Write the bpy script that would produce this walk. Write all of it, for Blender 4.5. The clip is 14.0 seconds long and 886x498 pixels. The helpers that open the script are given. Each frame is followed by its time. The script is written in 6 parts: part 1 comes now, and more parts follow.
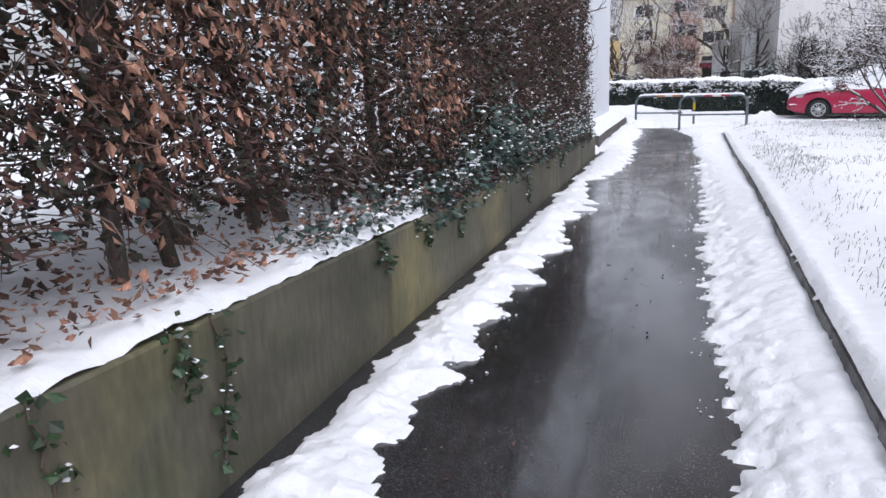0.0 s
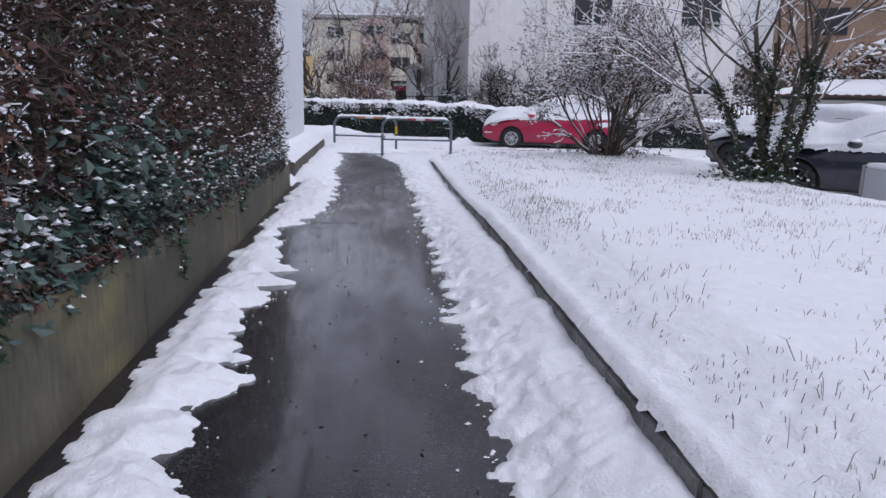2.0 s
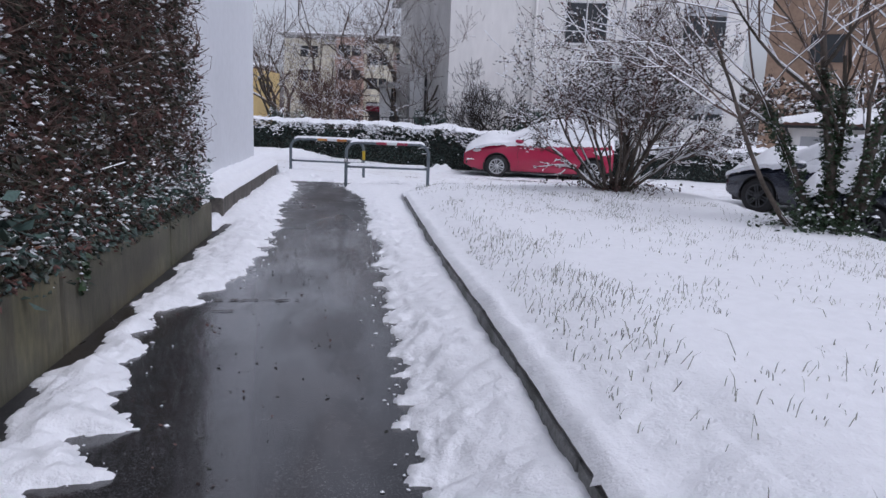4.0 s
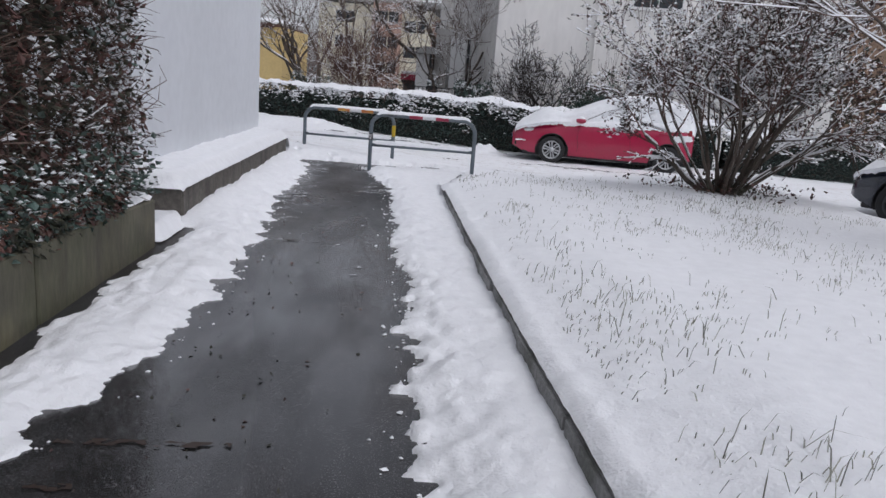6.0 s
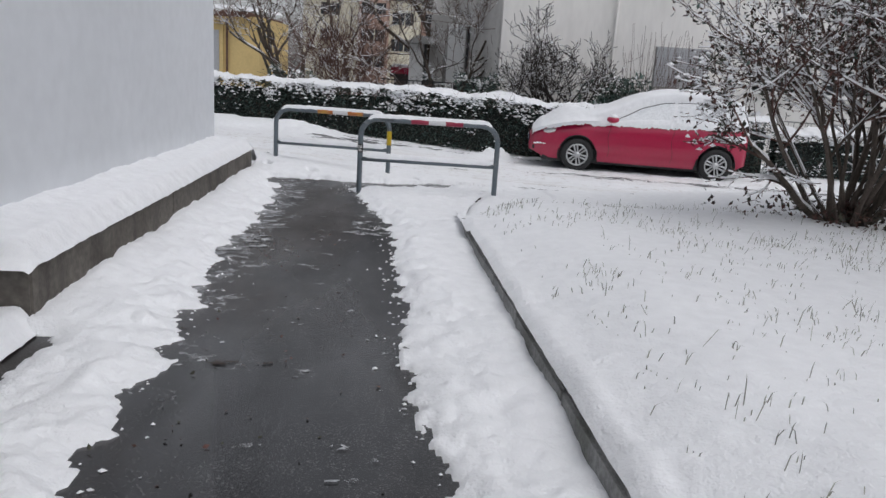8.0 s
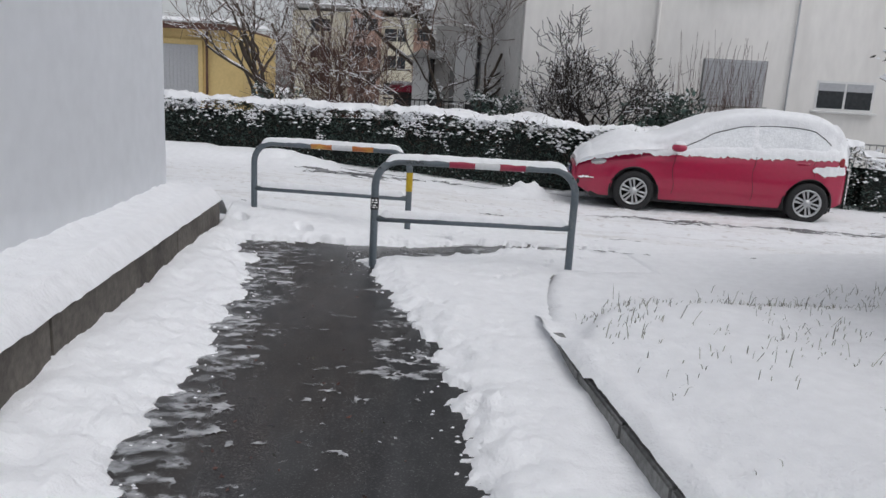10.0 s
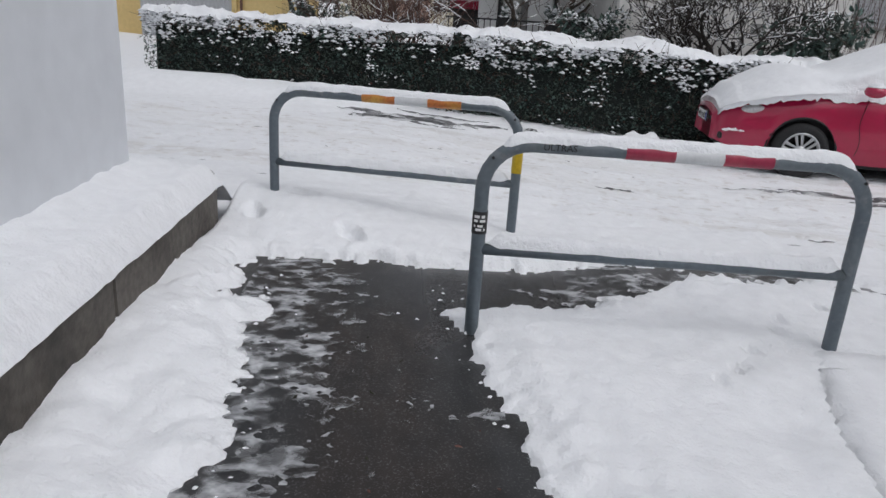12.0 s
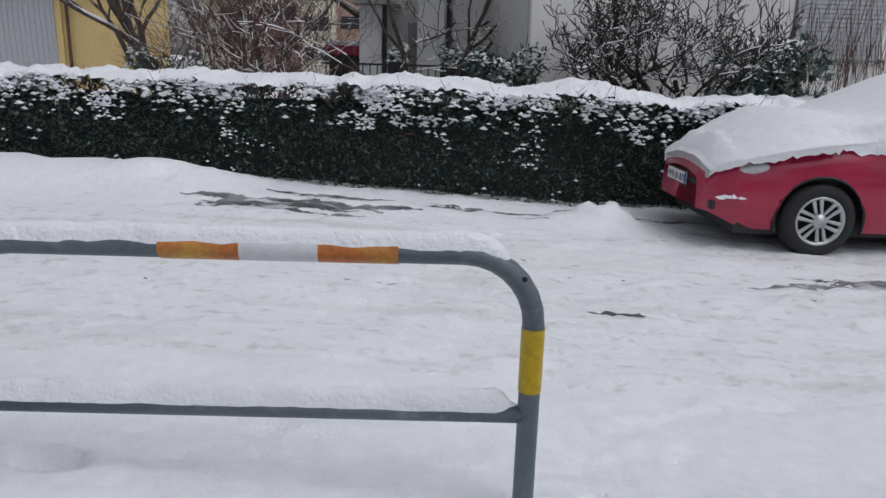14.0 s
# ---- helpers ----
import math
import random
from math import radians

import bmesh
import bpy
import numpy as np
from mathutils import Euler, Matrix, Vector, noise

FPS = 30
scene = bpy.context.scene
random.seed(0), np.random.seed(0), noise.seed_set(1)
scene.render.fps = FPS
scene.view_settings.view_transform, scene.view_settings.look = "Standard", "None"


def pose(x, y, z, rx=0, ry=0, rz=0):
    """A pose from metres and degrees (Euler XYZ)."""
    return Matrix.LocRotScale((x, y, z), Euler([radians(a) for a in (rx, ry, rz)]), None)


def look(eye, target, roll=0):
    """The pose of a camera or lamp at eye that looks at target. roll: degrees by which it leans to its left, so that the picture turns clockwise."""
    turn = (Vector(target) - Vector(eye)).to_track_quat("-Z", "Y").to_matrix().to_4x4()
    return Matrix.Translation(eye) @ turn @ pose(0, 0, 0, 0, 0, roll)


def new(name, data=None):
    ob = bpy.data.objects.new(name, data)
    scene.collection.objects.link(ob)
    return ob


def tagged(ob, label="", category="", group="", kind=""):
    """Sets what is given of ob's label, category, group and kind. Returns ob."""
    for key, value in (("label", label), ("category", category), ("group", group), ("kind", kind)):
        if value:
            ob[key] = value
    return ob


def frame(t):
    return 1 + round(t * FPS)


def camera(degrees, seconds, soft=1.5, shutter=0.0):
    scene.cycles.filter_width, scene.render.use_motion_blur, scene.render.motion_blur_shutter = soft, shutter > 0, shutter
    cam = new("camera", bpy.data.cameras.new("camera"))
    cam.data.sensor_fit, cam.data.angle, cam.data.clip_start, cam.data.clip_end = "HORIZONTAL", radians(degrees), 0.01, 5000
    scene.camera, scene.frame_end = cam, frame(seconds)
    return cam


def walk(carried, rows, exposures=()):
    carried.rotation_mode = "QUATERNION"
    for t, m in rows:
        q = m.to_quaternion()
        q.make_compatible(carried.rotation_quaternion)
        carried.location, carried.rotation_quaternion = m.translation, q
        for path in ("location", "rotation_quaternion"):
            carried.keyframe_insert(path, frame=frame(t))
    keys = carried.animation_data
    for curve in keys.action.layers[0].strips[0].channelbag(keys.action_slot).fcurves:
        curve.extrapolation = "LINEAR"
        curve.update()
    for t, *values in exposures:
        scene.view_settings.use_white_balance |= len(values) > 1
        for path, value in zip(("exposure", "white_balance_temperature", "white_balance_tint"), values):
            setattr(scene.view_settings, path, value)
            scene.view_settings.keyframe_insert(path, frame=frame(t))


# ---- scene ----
cam = camera(64.2, 14.0)
PATH = [
    (0, (-0.575, -0.112, 1.664), (-1.221, 1.723, 1.199), -2.3),
    (0.5, (-0.825, 0.704, 1.643), (-1.015, 2.652, 1.228), 3.8),
    (1, (-0.918, 1.379, 1.604), (-0.987, 3.342, 1.228), 0.3),
    (1.5, (-0.917, 2.097, 1.572), (-0.886, 4.056, 1.171), 3.2),
    (2, (-0.911, 2.74, 1.577), (-0.729, 4.686, 1.152), 1.3),
    (2.5, (-0.797, 3.421, 1.563), (-0.599, 5.36, 1.112), 2.2),
    (2.7, (-0.783, 3.713, 1.553), (-0.567, 5.67, 1.199), 3.8),
    (4.8, (-0.581, 6.768, 1.474), (-0.313, 8.714, 1.096), 1.7),
    (5, (-0.576, 7.115, 1.451), (-0.296, 9.057, 1.061), 4.8),
    (5.5, (-0.563, 7.741, 1.444), (-0.252, 9.675, 1.041), 3.2),
    (6, (-0.555, 8.413, 1.454), (-0.382, 10.357, 1.017), 4.6),
    (6.5, (-0.598, 9.111, 1.462), (-0.249, 11.029, 1.013), 4.8),
    (7, (-0.613, 9.813, 1.474), (-0.39, 11.744, 1.003), 1.2),
    (7.2, (-0.622, 10.084, 1.436), (-0.476, 12.015, 0.937), 3.6),
    (9.3, (-0.732, 12.941, 1.485), (-0.43, 14.887, 1.133), 3.9),
    (9.5, (-0.781, 13.234, 1.446), (-0.547, 15.183, 1.063), 5.6),
    (10, (-0.904, 13.904, 1.494), (-0.681, 15.849, 1.088), 3.3),
    (10.5, (-0.914, 14.613, 1.502), (-0.899, 16.578, 1.131), 1.9),
    (11, (-1.04, 15.242, 1.507), (-0.934, 17.205, 1.138), 4.2),
    (11.5, (-1.039, 15.955, 1.471), (-0.953, 17.915, 1.079), 1.0),
    (12, (-1.146, 16.628, 1.506), (-1.04, 18.525, 0.882), 3.7),
    (12.5, (-1.122, 17.331, 1.463), (-0.816, 19.221, 0.885), 0.9),
    (13, (-1.131, 17.988, 1.404), (-0.893, 19.912, 0.913), 2.8),
    (13.5, (-1.187, 18.629, 1.476), (-0.743, 20.495, 0.91), 2.3),
    (14, (-1.117, 19.257, 1.473), (-0.701, 21.15, 0.979), 1.6),
]
walk(cam, [(t, look(eye, target, roll)) for t, eye, target, roll in PATH],
     exposures=[(0, 0.32, 6000, 15), (0.5, -0.08, 5950, 16), (1, -0.18, 5850, 18), (2, -0.25, 5750, 19), (4.8, -0.3, 5900, 17), (7, -0.32, 6300, 12), (9.3, -0.3, 6350, 11), (12, -0.36, 6300, 11), (13, -0.44, 6200, 12), (14, -0.48, 6150, 12)])

# ---- light ----
world = bpy.data.worlds.new("world")
scene.world = world
world.use_nodes = True
wn, wl = world.node_tree.nodes, world.node_tree.links
sky = wn.new("ShaderNodeTexSky")
sky.sky_type, sky.sun_disc = "NISHITA", False
sky.sun_elevation, sky.sun_rotation = radians(60), radians(135)
sky.dust_density, sky.air_density = 3.0, 1.0
grey = wn.new("ShaderNodeHueSaturation")
grey.inputs["Saturation"].default_value = 0.18
wl.new(sky.outputs[0], grey.inputs["Color"])
wl.new(grey.outputs[0], wn["Background"].inputs["Color"])
wn["Background"].inputs["Strength"].default_value = 0.15
sun = new("sun", bpy.data.lights.new("sun", "SUN"))
sun.data.energy, sun.data.angle, sun.data.color = 0.6, radians(60), (1.0, 0.98, 0.95)
sun.matrix_world = look((14, -6, 38), (0, 10, 0))
scene.view_settings.exposure = 0.0


# ---- materials ----
def mat(name, base, rough=0.7, metal=0.0, scale=8.0, vary=0.15, second=None, mix=(0.45, 0.6), bump=0.2, bump_scale=60.0,
        island=0.0, stretch=(1, 1, 1), coat=0.0, rough2=None, random_object=0.0):
    """Base colour with two scales of variation, a second colour in patches, and fine relief."""
    m = bpy.data.materials.new(name)
    m.use_nodes = True
    n, l = m.node_tree.nodes, m.node_tree.links
    b = n["Principled BSDF"]
    b.inputs["Roughness"].default_value, b.inputs["Metallic"].default_value = rough, metal
    b.inputs["Coat Weight"].default_value = coat
    co = n.new("ShaderNodeTexCoord")
    mp = n.new("ShaderNodeMapping")
    mp.inputs["Scale"].default_value = stretch
    l.new(co.outputs["Object"], mp.inputs["Vector"])

    def noise_tex(sc, detail=6.0):
        t = n.new("ShaderNodeTexNoise")
        t.inputs["Scale"].default_value, t.inputs["Detail"].default_value = sc, detail
        l.new(mp.outputs[0], t.inputs["Vector"])
        return t.outputs["Fac"]

    def mixed(fac, a, c):
        x = n.new("ShaderNodeMix")
        x.data_type = "RGBA"
        for sock, v in ((x.inputs[0], fac), (x.inputs[6], a), (x.inputs[7], c)):
            if hasattr(v, "links"):
                l.new(v, sock)
            elif isinstance(v, (int, float)):
                sock.default_value = v
            else:
                sock.default_value = (*v, 1)
        return x.outputs[2]

    def ramp(v, a, c, lo=0.0, hi=1.0):
        r = n.new("ShaderNodeMapRange")
        r.inputs[1].default_value, r.inputs[2].default_value, r.inputs[3].default_value, r.inputs[4].default_value = a, c, lo, hi
        l.new(v, r.inputs[0])
        return r.outputs[0]

    col = base
    big = None
    if second:
        big = noise_tex(scale * 0.4, 8)
        col = mixed(ramp(big, *mix), base, second)
    fine = ramp(noise_tex(scale * 6), 0.3, 0.7, 1 - vary, 1 + vary)
    hsv = n.new("ShaderNodeHueSaturation")
    if hasattr(col, "links"):
        l.new(col, hsv.inputs["Color"])
    else:
        hsv.inputs["Color"].default_value = (*col, 1)
    val = fine
    if island or random_object:
        if island:
            g_ = n.new("ShaderNodeNewGeometry").outputs["Random Per Island"]
        else:
            g_ = n.new("ShaderNodeObjectInfo").outputs["Random"]
        k = island or random_object
        mul = n.new("ShaderNodeMath")
        mul.operation = "MULTIPLY"
        l.new(fine, mul.inputs[0])
        l.new(ramp(g_, 0, 1, 1 - k, 1 + k), mul.inputs[1])
        val = mul.outputs[0]
    l.new(val, hsv.inputs["Value"])
    l.new(hsv.outputs[0], b.inputs["Base Color"])
    if rough2 is not None:
        src = big if big is not None else noise_tex(scale * 0.4)
        l.new(ramp(src, mix[0], mix[1], rough, rough2), b.inputs["Roughness"])
    if bump:
        bp = n.new("ShaderNodeBump")
        bp.inputs["Strength"].default_value, bp.inputs["Distance"].default_value = bump, 0.01
        l.new(noise_tex(bump_scale, 4), bp.inputs["Height"])
        l.new(bp.outputs[0], b.inputs["Normal"])
    return m


SNOW = mat("snow", (0.86, 0.87, 0.89), 0.75, scale=2, vary=0.035, bump=0.55, bump_scale=70)
ROADSNOW = mat("packed_snow", (0.86, 0.87, 0.89), 0.75, scale=2.2, vary=0.03, second=(0.8, 0.8, 0.8), mix=(0.5, 0.72), bump=0.7, bump_scale=30, stretch=(0.35, 1.3, 1))
SLUSH = mat("slush", (0.62, 0.63, 0.65), 0.45, scale=5, vary=0.15, second=(0.45, 0.46, 0.48), bump=0.8, bump_scale=50)
ASPHALT = mat("wet_asphalt", (0.016, 0.016, 0.017), 0.5, scale=1.4, vary=0.35, second=(0.034, 0.034, 0.035), mix=(0.42, 0.58), bump=0.1, bump_scale=170, rough2=0.27, stretch=(1.5, 0.6, 1))
nt = ASPHALT.node_tree
sep = nt.nodes.new("ShaderNodeSeparateXYZ")
nt.links.new(nt.nodes["Texture Coordinate"].outputs["Object"], sep.inputs[0])
band = nt.nodes.new("ShaderNodeMapRange")
band.interpolation_type = "SMOOTHSTEP"
band.inputs[1].default_value, band.inputs[2].default_value, band.inputs[3].default_value, band.inputs[4].default_value = 1.0, 0.45, 0.0, 1.0
off = nt.nodes.new("ShaderNodeMath")
off.operation = "ADD"
off.inputs[1].default_value = 1.1
nt.links.new(sep.outputs[0], off.inputs[0])
away = nt.nodes.new("ShaderNodeMath")
away.operation = "ABSOLUTE"
nt.links.new(off.outputs[0], away.inputs[0])
nt.links.new(away.outputs[0], band.inputs[0])
wet = nt.nodes.new("ShaderNodeMix")
rough_in = nt.nodes["Principled BSDF"].inputs["Roughness"]
nt.links.new(rough_in.links[0].from_socket, wet.inputs[2])
wet.inputs[3].default_value = 0.11
drier = nt.nodes.new("ShaderNodeMapRange")
drier.interpolation_type = "SMOOTHSTEP"
drier.inputs[1].default_value, drier.inputs[2].default_value, drier.inputs[3].default_value, drier.inputs[4].default_value = 12.0, 17.0, 1.0, 0.0
nt.links.new(sep.outputs[1], drier.inputs[0])
soak = nt.nodes.new("ShaderNodeMath")
soak.operation = "MULTIPLY"
nt.links.new(band.outputs[0], soak.inputs[0])
nt.links.new(drier.outputs[0], soak.inputs[1])
nt.links.new(soak.outputs[0], wet.inputs[0])
pool_map = nt.nodes.new("ShaderNodeMapping")
pool_map.inputs["Scale"].default_value = (1.6, 0.55, 1.0)
nt.links.new(nt.nodes["Texture Coordinate"].outputs["Object"], pool_map.inputs["Vector"])
pool_noise = nt.nodes.new("ShaderNodeTexNoise")
pool_noise.inputs["Scale"].default_value, pool_noise.inputs["Detail"].default_value = 1.3, 9.0
nt.links.new(pool_map.outputs[0], pool_noise.inputs["Vector"])
pool = nt.nodes.new("ShaderNodeMapRange")
pool.inputs[1].default_value, pool.inputs[2].default_value, pool.inputs[3].default_value, pool.inputs[4].default_value = 0.4, 0.56, 0.15, 1.0
nt.links.new(pool_noise.outputs["Fac"], pool.inputs[0])
water = nt.nodes.new("ShaderNodeMath")
water.operation = "MULTIPLY"
nt.links.new(soak.outputs[0], water.inputs[0])
nt.links.new(pool.outputs[0], water.inputs[1])
nt.links.new(water.outputs[0], nt.nodes["Principled BSDF"].inputs["Coat Weight"])
nt.nodes["Principled BSDF"].inputs["Coat Roughness"].default_value = 0.07
nt.links.new(wet.outputs[0], rough_in)
TAR = mat("tar_seam", (0.04, 0.026, 0.02), 0.5, scale=10, vary=0.2)
CONCRETE = mat("mossy_concrete", (0.13, 0.12, 0.086), 0.7, scale=3, vary=0.2, second=(0.085, 0.079, 0.05), mix=(0.4, 0.65), bump=0.35, bump_scale=70, stretch=(1, 1.6, 0.45))
LEDGE = mat("dark_concrete", (0.12, 0.108, 0.095), 0.85, scale=4, vary=0.25, second=(0.07, 0.06, 0.05), bump=0.5, bump_scale=60, random_object=0.12)
KERB = mat("kerb_concrete", (0.28, 0.28, 0.275), 0.8, scale=6, vary=0.25, second=(0.19, 0.19, 0.188), bump=0.5, bump_scale=90, random_object=0.15)
RENDER_WHITE = mat("white_render", (0.7, 0.72, 0.75), 0.9, scale=1.2, vary=0.03, second=(0.67, 0.69, 0.72), mix=(0.4, 0.7), bump=0.25, bump_scale=180)
HOUSE_WHITE = mat("house_render", (0.84, 0.82, 0.79), 0.9, scale=1.0, vary=0.04, second=(0.78, 0.765, 0.74), mix=(0.4, 0.7), bump=0.2, bump_scale=120, stretch=(1, 1, 0.35))
HOUSE_GREY = mat("grey_render", (0.3, 0.3, 0.29), 0.9, scale=2, vary=0.1, bump=0.2)
YELLOW = mat("yellow_render", (0.7, 0.53, 0.24), 0.9, scale=2, vary=0.06, second=(0.63, 0.47, 0.21), bump=0.2, bump_scale=120)
SHUTTER = mat("grey_slats", (0.44, 0.45, 0.47), 0.5, scale=4, vary=0.08, bump=0.1)
GLASS = mat("window_glass", (0.03, 0.035, 0.04), 0.08, scale=3, vary=0.2, bump=0)
WHITE_PAINT = mat("white_paint", (0.75, 0.75, 0.74), 0.5, scale=6, vary=0.05, bump=0.1)
BEIGE = mat("beige_render", (0.62, 0.58, 0.46), 0.9, scale=1, vary=0.05, bump=0.1)
# grey puts shade on the white house's side; plain colour on the porch wall
SIDE_GREY = mat("shade_and_porch_grey", (0.55, 0.54, 0.52), 0.9, scale=1.5, vary=0.08, second=(0.46, 0.45, 0.43), bump=0.2)
ROSE = mat("rose_render", (0.4, 0.27, 0.22), 0.9, scale=1, vary=0.06, bump=0.1)
BROWN_WALL = mat("brown_render", (0.36, 0.25, 0.18), 0.9, scale=1, vary=0.12, second=(0.3, 0.21, 0.15), bump=0.2)
ROOF = mat("roof_tile", (0.12, 0.06, 0.045), 0.8, scale=5, vary=0.2, bump=0.3)
STEEL = mat("grey_blue_paint", (0.115, 0.14, 0.16), 0.45, metal=0.2, scale=7, vary=0.12, second=(0.16, 0.18, 0.19), mix=(0.5, 0.75), bump=0.15, bump_scale=40)
RED_TAPE = mat("red_reflector", (0.29, 0.012, 0.05), 0.35, scale=9, vary=0.12, second=(0.33, 0.03, 0.06), bump=0.1)
WHITE_TAPE = mat("white_reflector", (0.62, 0.63, 0.64), 0.35, scale=9, vary=0.06, bump=0.1)
ORANGE_TAPE = mat("orange_reflector", (0.45, 0.14, 0.03), 0.4, scale=10, vary=0.2, second=(0.52, 0.3, 0.05), bump=0.1)
YELLOW_TAPE = mat("yellow_reflector", (0.5, 0.34, 0.01), 0.4, scale=8, vary=0.15, bump=0.1)
BLACK = mat("black_plastic", (0.015, 0.015, 0.016), 0.5, scale=8, vary=0.2, bump=0.1)
RUBBER = mat("rubber", (0.018, 0.018, 0.019), 0.8, scale=12, vary=0.3, bump=0.3)
RIM = mat("silver_rim", (0.5, 0.51, 0.52), 0.35, metal=0.7, scale=10, vary=0.08, bump=0.05)
CAR_RED = mat("red_car_paint", (0.37, 0.006, 0.05), 0.3, scale=3, vary=0.05, coat=0.6, bump=0.02, bump_scale=20)
CAR_BLACK = mat("dark_car_paint", (0.012, 0.016, 0.03), 0.25, scale=3, vary=0.08, coat=0.6, bump=0.02)
FROST = mat("frosted_glass", (0.8, 0.82, 0.84), 0.6, scale=5, vary=0.1, second=(0.66, 0.68, 0.71), mix=(0.5, 0.75), bump=0.8, bump_scale=50)
DARK_RIM = mat("dark_rim", (0.06, 0.062, 0.066), 0.4, metal=0.6, scale=10, vary=0.1, bump=0.05)
LAMP_GLASS = mat("headlight_glass", (0.55, 0.55, 0.56), 0.15, scale=12, vary=0.2, bump=0.1)
RED_LAMP = mat("tail_light", (0.25, 0.012, 0.02), 0.2, scale=12, vary=0.2, bump=0.1)
BARK = mat("bark", (0.1, 0.08, 0.066), 0.9, scale=12, vary=0.3, second=(0.05, 0.04, 0.03), bump=0.6, bump_scale=80, stretch=(1, 1, 0.3))
TWIG = mat("twig_bark", (0.12, 0.082, 0.066), 0.9, scale=12, vary=0.3, bump=0.2, island=0.4)
DARKBARK = mat("dark_bark", (0.04, 0.033, 0.03), 0.9, scale=12, vary=0.3, bump=0.4)
REDTWIG = mat("shrub_twig_bark", (0.1, 0.055, 0.045), 0.9, scale=12, vary=0.3, bump=0.2, island=0.4)
LEAF_BROWN = mat("dry_leaf", (0.34, 0.18, 0.12), 0.8, scale=20, vary=0.2, island=0.65, second=(0.1, 0.045, 0.03), bump=0.2)
LEAF_DARK = mat("dark_leaf", (0.082, 0.037, 0.03), 0.7, scale=15, vary=0.2, island=0.7, second=(0.03, 0.03, 0.018), mix=(0.48, 0.52), bump=0.2)
# near-black, stands for the shade deep between the hedge leaves
HEDGE_SHADE_CORE = mat("hedge_shade_core", (0.018, 0.024, 0.022), 0.9, scale=8, vary=0.3, bump=0.6, bump_scale=30)
LEAF_GREEN = mat("green_leaf", (0.058, 0.098, 0.084), 0.45, scale=15, vary=0.2, island=0.6, second=(0.045, 0.062, 0.048), bump=0.2)
IVY = mat("ivy_leaf", (0.025, 0.05, 0.02), 0.45, scale=15, vary=0.2, island=0.5, bump=0.1)
GRASS = mat("winter_grass", (0.24, 0.24, 0.2), 0.9, scale=15, vary=0.2, island=0.5, second=(0.25, 0.25, 0.23), bump=0.1)


def overlay(m, colour, stretch, lo, hi, amount=1.0, detail=5.0):
    """Lays stains of another colour over a material where a stretched noise passes lo..hi."""
    n, l = m.node_tree.nodes, m.node_tree.links
    hsv = n["Hue/Saturation/Value"]
    mp = n.new("ShaderNodeMapping")
    mp.inputs["Scale"].default_value = stretch
    mp.inputs["Location"].default_value = (stretch[0] * 3.7, stretch[1] * 1.3, 2.1)
    l.new(n["Texture Coordinate"].outputs["Object"], mp.inputs["Vector"])
    t = n.new("ShaderNodeTexNoise")
    t.inputs["Scale"].default_value, t.inputs["Detail"].default_value = 1.0, detail
    l.new(mp.outputs[0], t.inputs["Vector"])
    r = n.new("ShaderNodeMapRange")
    r.inputs[1].default_value, r.inputs[2].default_value, r.inputs[4].default_value = lo, hi, amount
    l.new(t.outputs["Fac"], r.inputs[0])
    x = n.new("ShaderNodeMix")
    x.data_type = "RGBA"
    l.new(r.outputs[0], x.inputs[0])
    if hsv.inputs["Color"].links:
        l.new(hsv.inputs["Color"].links[0].from_socket, x.inputs[6])
    else:
        x.inputs[6].default_value = hsv.inputs["Color"].default_value
    x.inputs[7].default_value = (*colour, 1)
    l.new(x.outputs[2], hsv.inputs["Color"])



def film(m, scale, lo, hi, low, high):
    """A thin, see-through layer: cover goes from low to high where a noise passes lo..hi."""
    n, l = m.node_tree.nodes, m.node_tree.links
    mp = n.new("ShaderNodeMapping")
    mp.inputs["Scale"].default_value = scale
    l.new(n["Texture Coordinate"].outputs["Object"], mp.inputs["Vector"])
    t = n.new("ShaderNodeTexNoise")
    t.inputs["Scale"].default_value, t.inputs["Detail"].default_value = 1.0, 8.0
    l.new(mp.outputs[0], t.inputs["Vector"])
    r = n.new("ShaderNodeMapRange")
    r.inputs[1].default_value, r.inputs[2].default_value, r.inputs[3].default_value, r.inputs[4].default_value = lo, hi, low, high
    l.new(t.outputs["Fac"], r.inputs[0])
    l.new(r.outputs[0], n["Principled BSDF"].inputs["Alpha"])


def relief(m, scale, distance, strength=0.5):
    """Coarser unevenness under the fine relief of a material."""
    n, l = m.node_tree.nodes, m.node_tree.links
    t = n.new("ShaderNodeTexNoise")
    t.inputs["Scale"].default_value, t.inputs["Detail"].default_value, t.inputs["Roughness"].default_value = scale, 6.0, 0.6
    l.new(n["Texture Coordinate"].outputs["Object"], t.inputs["Vector"])
    bp = n.new("ShaderNodeBump")
    bp.inputs["Strength"].default_value, bp.inputs["Distance"].default_value = strength, distance
    l.new(t.outputs["Fac"], bp.inputs["Height"])
    l.new(bp.outputs[0], n["Bump"].inputs["Normal"])


relief(SNOW, 8.0, 0.055, 0.5)
relief(ROADSNOW, 6.0, 0.08, 0.65)
film(SLUSH, (9.0, 13.0, 9.0), 0.44, 0.66, 0.0, 0.8)
GRIT = mat("grey_slush", (0.09, 0.09, 0.094), 0.6, scale=5, vary=0.2, second=(0.3, 0.3, 0.31), bump=0.5, bump_scale=50)
film(GRIT, (2.5, 9.0, 5.0), 0.38, 0.56, 0.15, 0.95)
overlay(ROADSNOW, (0.5, 0.46, 0.42), (9.0, 12.0, 9.0), 0.56, 0.72, 0.5)
overlay(CONCRETE, (0.25, 0.215, 0.09), (0.5, 0.8, 0.9), 0.5, 0.7, 0.75)
